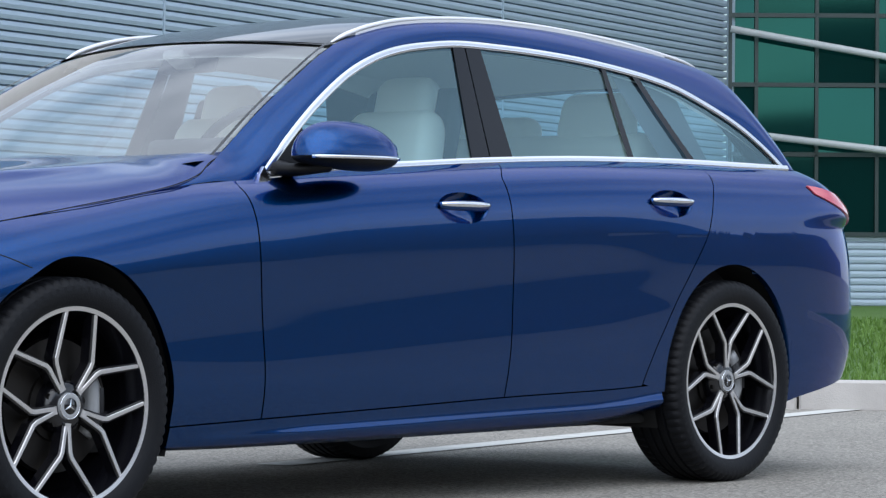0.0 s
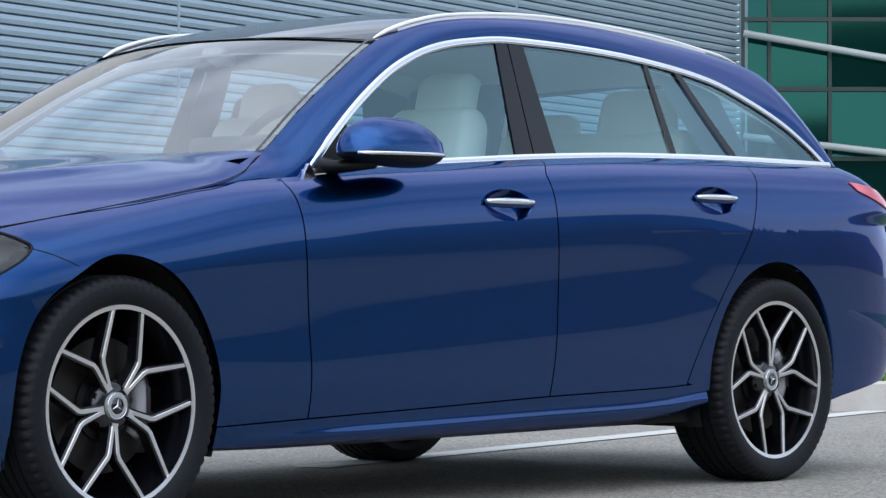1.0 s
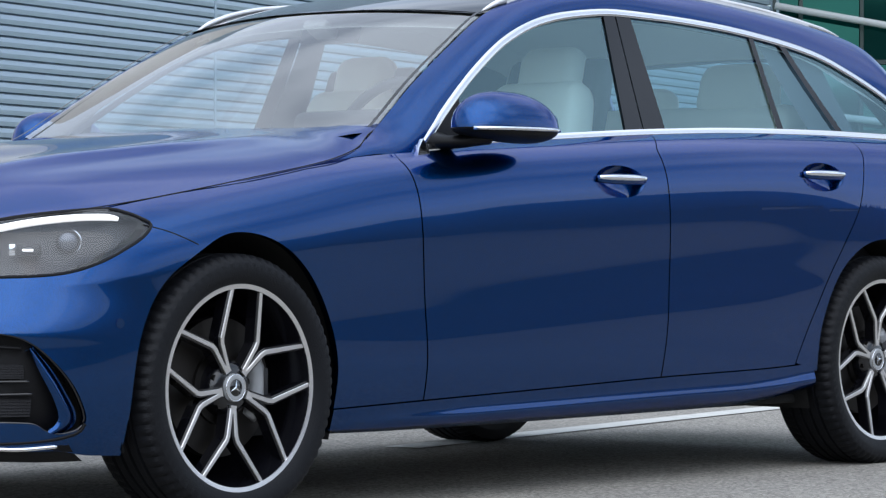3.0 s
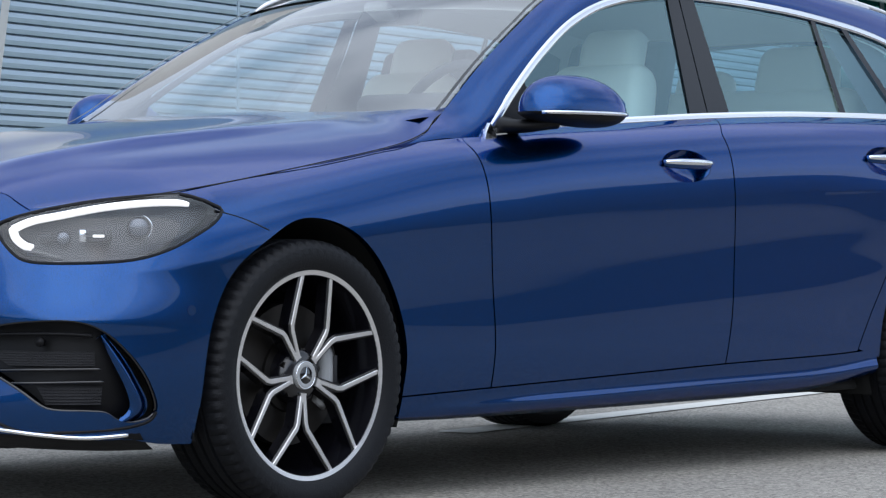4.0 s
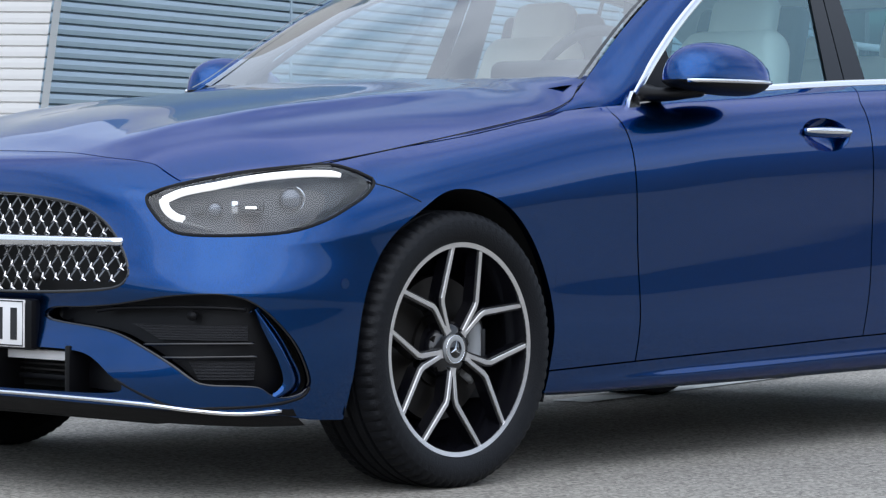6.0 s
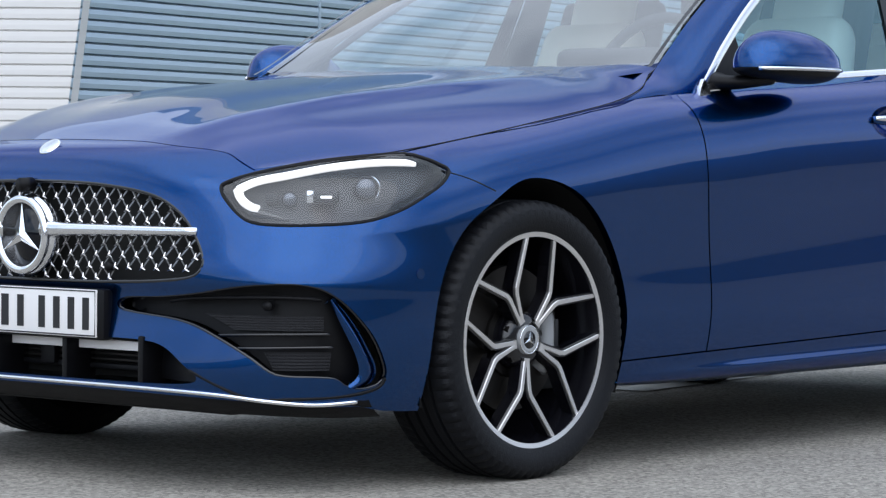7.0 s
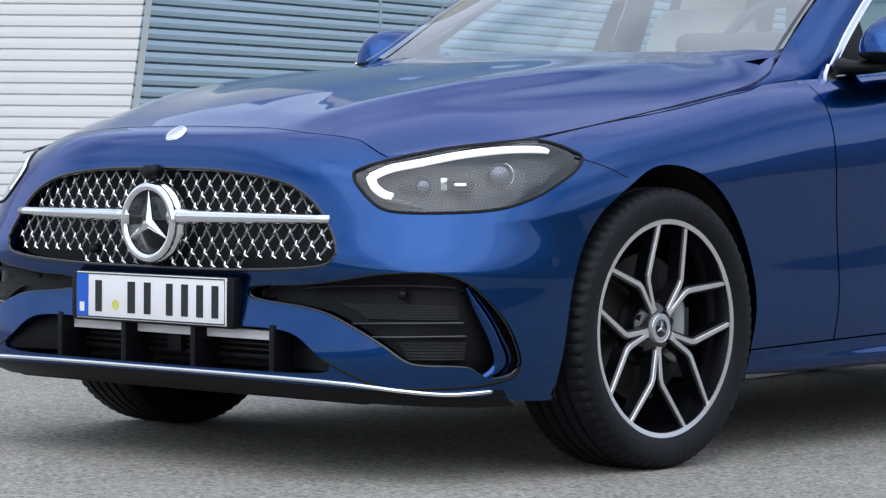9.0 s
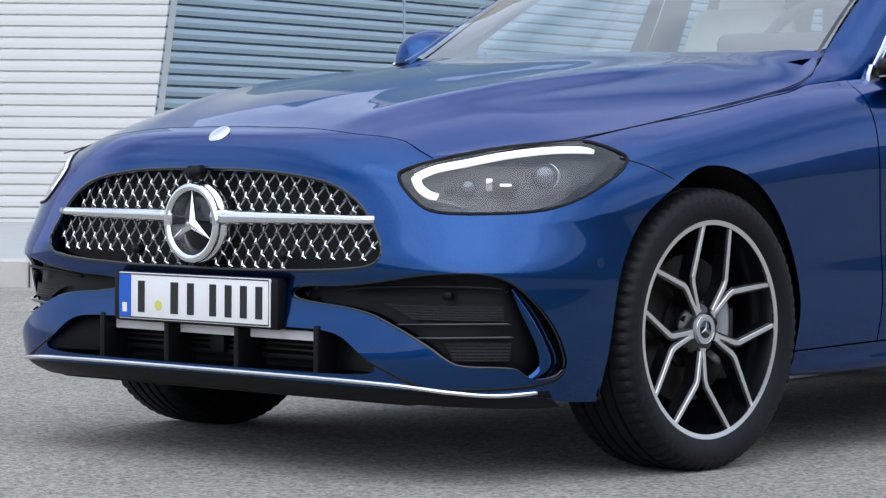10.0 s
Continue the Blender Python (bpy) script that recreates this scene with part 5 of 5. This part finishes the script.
def tyre_mesh(r, half):
    prof = [(0.240, half * 0.72), (0.250, half * 0.84), (0.262, half * 0.94), (0.285, half), (0.306, half * 0.985), (0.317, half * 0.93), (r - 0.004, half * 0.84), (r - 0.001, half * 0.74)]
    edge = half * 0.74
    for g in (0.45, 0.15, -0.15, -0.45):
        y = half * g
        prof += [(r, y + 0.0055), (r - 0.007, y + 0.004), (r - 0.007, y - 0.004), (r, y - 0.0055)]
    prof += [(r - 0.001, -edge), (r - 0.004, -half * 0.84), (0.317, -half * 0.93), (0.285, -half), (0.262, -half * 0.94), (0.240, -half * 0.72)]
    bm = bmesh.new()
    count = 216
    rings = []
    for i in range(count):
        a = 2 * math.pi * i / count
        ring = []
        for k, (rr, y) in enumerate(prof):
            if i % 3 == 0 and (k in (5, 6, 7) or k in (len(prof) - 6, len(prof) - 5)):
                rr -= 0.006
            ring.append(bm.verts.new((rr * math.sin(a), y, rr * math.cos(a))))
        rings.append(ring)
    for i in range(count):
        p, q = rings[i], rings[(i + 1) % count]
        for k in range(len(prof) - 1):
            bm.faces.new((p[k], p[k + 1], q[k + 1], q[k]))
    bmesh.ops.recalc_face_normals(bm, faces=bm.faces[:])
    return sharpen(bm, 28)


def wheel(r, half, parent):
    w = empty("wheel")
    w.parent = parent
    part("tyre", tyre_mesh(r, half), RUBBER, w, "black low-profile tyre")
    part("rim_edge", sharpen(lathe([(0.2415, 0.090), (0.2425, 0.0965), (0.2535, 0.0985), (0.2562, 0.095), (0.257, 0.086)], 120)), SILVER, w, "machined bright rim edge")
    part("rim_barrel", lathe([(0.2425, 0.0955), (0.238, 0.080), (0.228, 0.05), (0.222, 0.0), (0.224, -0.09), (0.06, -0.09)], 90), WHEEL_BLACK, w)
    for k in range(5):
        axis = 180 + 72 * k
        for side in (-1, 1):
            part("spoke", spoke(side, axis, 0.0045, -0.004, 0.034), WHEEL_BLACK, w, smooth=False)
            part("spoke_face", spoke(side, axis, 0.0, 0.0, 0.006), SILVER, w, smooth=False)
        part("spoke_root", prism([(p.x, p.z) for p in (polar(0.045, axis - 14), polar(0.062, axis - 6), polar(0.064, axis), polar(0.062, axis + 6), polar(0.045, axis + 14))][::-1], 0.006, lambda a, b, h: Vector((a, 0.0775 + h, b))), SILVER, w, smooth=False)
        part("wheel_bolt", tube([polar(0.056, axis + 36) + Vector((0, 0.045, 0)), polar(0.056, axis + 36) + Vector((0, 0.064, 0))], 0.011, 6), IRON, w, smooth=False)
    part("hub", lathe([(0.0, 0.070), (0.05, 0.070), (0.062, 0.064), (0.07, 0.04), (0.075, 0.0)], 40), WHEEL_BLACK, w)
    part("hub_cap", lathe([(0.0, 0.080), (0.021, 0.080), (0.022, 0.0805), (0.031, 0.0805), (0.034, 0.078), (0.035, 0.070)], 40), CALIPER, w, "round grey hub cap")
    part("hub_disc", lathe([(0.0, 0.081), (0.0205, 0.081), (0.021, 0.080)], 32), GLOSS_BLACK, w)
    arms = three_arms(0.0205, 0.0035, 0.002)
    arms.transform(Matrix.Translation((0, 0.081, 0)) @ Matrix.Rotation(radians(-90), 4, "Z"))
    part("hub_star", arms, CHROME, w, smooth=False)
    ring = [Vector((0.0325 * math.cos(a), 0.0795, 0.0325 * math.sin(a))) for a in [2 * math.pi * i / 40 for i in range(40)]]
    part("hub_ring", tube(ring, 0.0018, 6, closed=True, up=(0, 1, 0)), CHROME, w)
    part("brake_disc", sharpen(lathe([(0.07, 0.028), (0.09, 0.028), (0.091, 0.020), (0.172, 0.020), (0.172, -0.008), (0.07, -0.008)], 60)), IRON, w, "worn grey brake disc")
    return w


front = wheel(0.3285, 0.1115, car)
for at, turn in (((0, -0.80, 0.327), 180), ((0, 0.80, 0.327), 0), ((REAR, -0.803, 0.327), 180), ((REAR, 0.803, 0.327), 0)):
    w = front if at[0] == 0 and turn == 180 else copy_thing(front, Matrix())
    w.parent = car
    spin = -6.0 if at[0] == 0 else 36.0
    w.matrix_basis = Matrix.Translation(at) @ Matrix.Rotation(radians(turn), 4, "Z") @ Matrix.Rotation(radians(spin), 4, "Y")

for s in (-1, 1):
    for xc in (0.0, REAR):
        at = [(xc + 0.128 * math.cos(a), 0.80 + 0.018, 0.327 + 0.128 * math.sin(a)) for a in [radians(d) for d in range(-38, 48, 8)]]
        part("brake_caliper", bent(tube(at, lambda t: 0.030 * (0.75 + 0.25 * math.sin(math.pi * t)), 10, flat=1.0, up=(0, 1, 0)), s), CALIPER, car, "silver-grey brake caliper")
        part("caliper_bar", bent(box((0.012, 0.002, 0.07), (xc + 0.136, 0.80 + 0.0487, 0.335), 0.0006), s), INK, car)

# ---- mirrors ----
for s in (-1, 1):
    # head: a rounded shell, painted above, black below
    def head(a, t):
        # t 0..1 front to back, a angle
        x = 0.825 + 0.355 * t
        k = max(0.0, 1 - abs(2 * t - 1) ** 2.8) ** 0.45
        top = 0.100 * max(0.0, 1 - abs(2 * t ** 0.85 - 1) ** 2.5) ** 0.52
        low = 0.046 * k * (0.6 + 0.4 * t)
        wide = 0.088 * k
        zc = 0.992 + 0.002 * t
        yy = 0.887 + 0.02 * t
        dz = math.sin(a)
        return Vector((x, yy + wide * math.cos(a), zc + (top if dz > 0 else low) * dz))
    mir = empty("door_mirror")
    mir.parent = car
    mir["label"] = "blue door mirror with black underside"
    upper = grid(lambda a, t: head(a, t), [math.pi * i / 24 for i in range(25)], [0.5 - 0.5 * math.cos(math.pi * i / 28) for i in range(29)])
    bmesh.ops.recalc_face_normals(upper, faces=upper.faces[:])
    face_out(upper, Vector((0, 0.2, 1)))
    part("mirror_cap", bent(upper, s), BLUE, mir)
    lower = grid(lambda a, t: head(a, t), [-math.pi * i / 20 for i in range(21)], [0.5 - 0.5 * math.cos(math.pi * i / 28) for i in range(29)])
    face_out(lower, Vector((0, 0.2, -1)))
    part("mirror_underside", bent(lower, s), BLACK, mir)
    strip_pts = [head(a, t) + Vector((-0.001, 0.002, -0.003)) for a, t in [(0.0 if t < 0.97 else 0.0, t) for t in steps(0.03, 0.97, 20)]]
    part("indicator", bent(tube(strip_pts, 0.0055, 6), s), CHROME, mir, "slim bright indicator strip")
    foot = [(0.87, 0.765, 0.958), (0.87, 0.80, 0.955), (0.89, 0.84, 0.957), (0.95, 0.88, 0.970)]
    part("mirror_arm", bent(tube(catmull(foot, 6), lambda t: 0.052 - 0.016 * math.sin(math.pi * t * 0.8), 12, flat=0.5), s), BLACK, mir, "black mirror arm")
    glass_b = bmesh.new()
    bmesh.ops.create_circle(glass_b, cap_ends=True, segments=28, radius=0.06, matrix=Matrix.Translation((1.148, 0.902, 1.012)) @ Matrix.Rotation(radians(90), 4, "Y") @ Matrix.Diagonal((0.6, 1.0, 1, 1)))
    part("mirror_glass", bent(glass_b, s), REFLECTOR, mir)

# ---- door handles ----
for s in (-1, 1):
    side_i = 0 if s < 0 else 1
    for door, x0, z0 in ((doors[side_i], 1.520, 0.862), (rear_doors[side_i], 2.535, 0.897)):
        y0 = half_width(x0, z0)

        def cup(u, a):
            r = u
            dx, dz = 0.113 * r * math.cos(a), (0.0465 if x0 < 2 else 0.0445) * r * math.sin(a)
            y = half_width(x0 + dx, z0 + dz)
            return Vector((x0 + dx, y - 0.0015 - 0.030 * (1 - r * r), z0 + dz))
        bm = grid(cup, [0.0001] + steps(0.15, 1, 8), [2 * math.pi * i / 36 for i in range(37)])
        face_out(bm, Vector((0, 1, 0)))
        part("handle_cup", bent(bm, s), BLUE, door)
        pts = []
        for u in steps(-1, 1, 16):
            x = x0 + 0.107 * u
            z = z0 + 0.006
            pts.append(Vector((x, half_width(x, z) + 0.016 - 0.014 * abs(u) ** 3, z)))
        part("handle_grip", bent(tube(pts, lambda t: 0.0125 * (1 - 0.35 * abs(2 * t - 1) ** 3), 10, flat=1.25), s), BLUE, door, "blue pull handle")
        part("handle_trim", bent(tube([p + Vector((0, 0.0095, 0.004)) for p in pts], lambda t: 0.0060 * (1 - 0.4 * abs(2 * t - 1) ** 3), 8, flat=1.5), s), CHROME, door, "chrome handle strip")

# ---- tail lamps and rear details ----
for s in (-1, 1):
    def tail(u, v):
        th = (0.20 + (0.64 - 0.20) * u) * math.pi / 2
        zt = 0.978 - 0.055 * u ** 1.5
        zl = 0.950 - 0.16 * u
        z = zl * (1 - v) + zt * v
        k = math.sin(th) ** 0.5
        return Vector((3.0 + A_REAR(z) * k + 0.004, base_width(3.0, z) * rear_round(k, z) + 0.005, z))
    bm = grid(tail, steps(0, 1, 16), steps(0, 1, 8))
    face_out(bm, Vector((0.7, 1, 0)))
    flange(bm, 0.006)
    part("tail_lamp", bent(bm, s), RED_LENS, car, "glossy red tail lamp")

# ---- cabin ----
def cushion(size, at, round_=0.05, tilt=0.0, pinch=0.0):
    bm = bmesh.new()
    bmesh.ops.create_cube(bm, size=1, matrix=Matrix.Diagonal((*size, 1)))
    bmesh.ops.bevel(bm, geom=bm.edges[:], offset=round_, segments=5, affect="EDGES", profile=0.5)
    if pinch:
        for v in bm.verts:
            k = 1 - pinch * max(0, v.co.z / size[2] + 0.1)
            v.co.y *= k
    bm.transform(Matrix.Translation(at) @ Matrix.Rotation(radians(tilt), 4, "Y"))
    return bm


def front_seat(y, x):
    seat = empty("front_seat", (x, y, 0))
    seat.parent = car
    seat["label"] = "cream leather front seat"
    part("seat_base", cushion((0.54, 0.50, 0.16), (-0.28, 0, 0.60), 0.06), LEATHER, seat)
    part("backrest", cushion((0.14, 0.48, 0.60), (0.08, 0, 0.885), 0.065, 18, 0.50), LEATHER, seat)
    part("headrest", cushion((0.11, 0.25, 0.27), (0.19, 0, 1.150), 0.055, 12, 0.2), LEATHER, seat)
    part("seat_shell", cushion((0.07, 0.44, 0.66), (0.15, 0, 0.93), 0.03, 18, 0.25), CABIN, seat)


front_seat(-0.37, 1.66)
front_seat(0.37, 1.63)
part("rear_seat_base", cushion((0.5, 1.24, 0.16), (2.40, 0, 0.62), 0.06), LEATHER, car)
part("rear_backrest", cushion((0.14, 1.26, 0.56), (2.74, 0, 0.87), 0.06, 18), LEATHER, car)
for y in (-0.37, 0.37):
    part("rear_headrest", cushion((0.12, 0.30, 0.18), (2.83, y, 1.19), 0.05, 10, 0.2), LEATHER, car)
part("rear_headrest", cushion((0.10, 0.22, 0.12), (2.83, 0, 1.15), 0.04, 10, 0.2), LEATHER, car)
dash = grid(lambda u, v: Vector((0.62 + 0.42 * v + 0.10 * u * u * (1 - v), u * 0.70, 0.985 + 0.02 * math.sin(math.pi * v) - 0.16 * max(0, v - 0.7) / 0.3)), steps(-1, 1, 24), steps(0, 1, 14))
part("dashboard", face_out(dash, Vector((0, 0, 1))), CABIN, car, "black dashboard")
part("instrument_hood", cushion((0.16, 0.34, 0.08), (0.97, -0.37, 1.015), 0.03), CABIN, car)
SW = Matrix.Translation((1.10, -0.37, 0.985)) @ Matrix.Rotation(radians(-66), 4, "Y")
ring = [SW @ Vector((0.178 * math.cos(a), 0.183 * math.sin(a), 0)) for a in [2 * math.pi * i / 40 for i in range(40)]]
part("steering_wheel", tube(ring, 0.0155, 10, closed=True), CABIN, car, "black leather steering wheel")
part("steering_boss", cushion((0.05, 0.14, 0.14), (1.08, -0.37, 0.975), 0.02, 24), CABIN, car)
part("steering_spoke", tube([(1.08, -0.54, 0.985), (1.08, -0.20, 0.985)], 0.014, 8), CHROME, car)
part("inner_mirror", cushion((0.03, 0.23, 0.06), (1.27, 0.0, 1.305), 0.014, 20), CABIN, car)
part("sensor_pod", cushion((0.09, 0.09, 0.03), (1.235, 0.0, 1.315), 0.012, 30), TRIM, car)
part("cabin_floor", box((2.4, 1.4, 0.03), (1.7, 0, 0.33), 0.008), CABIN, car)
for s in (-1, 1):
    part("door_card", bent(face_out(grid(lambda u, v: Vector((0.80 + 2.4 * u, 0.752 - 0.05 * (1 - v), 0.35 + (Z_TOP(0.80 + 2.4 * u) - 0.012 - 0.35) * v)), steps(0, 1, 20), steps(0, 1, 6)), Vector((0, -1, 0))), s), CABIN, car)

# ---- kerb stones ----
stone = box((1.0 - 0.012, 0.13, 0.17), (0, 0, 0), 0.012, segments=1)
stone_mesh = bpy.data.meshes.new("kerb_stone")
stone.to_mesh(stone_mesh)
stone.free()
stone_mesh.materials.append(KERB)
turn_k = math.atan2(KD.y, KD.x)
for i in range(-9, 15):
    ob = new("kerb_stone", stone_mesh)
    ob.parent = kerb
    at = K0 + KD * (i + 0.62) + KN * 0.065
    ob.matrix_basis = pose(at.x, at.y, 0.065 + random.uniform(-0.002, 0.002), 0, 0, math.degrees(turn_k) + random.uniform(-0.2, 0.2))
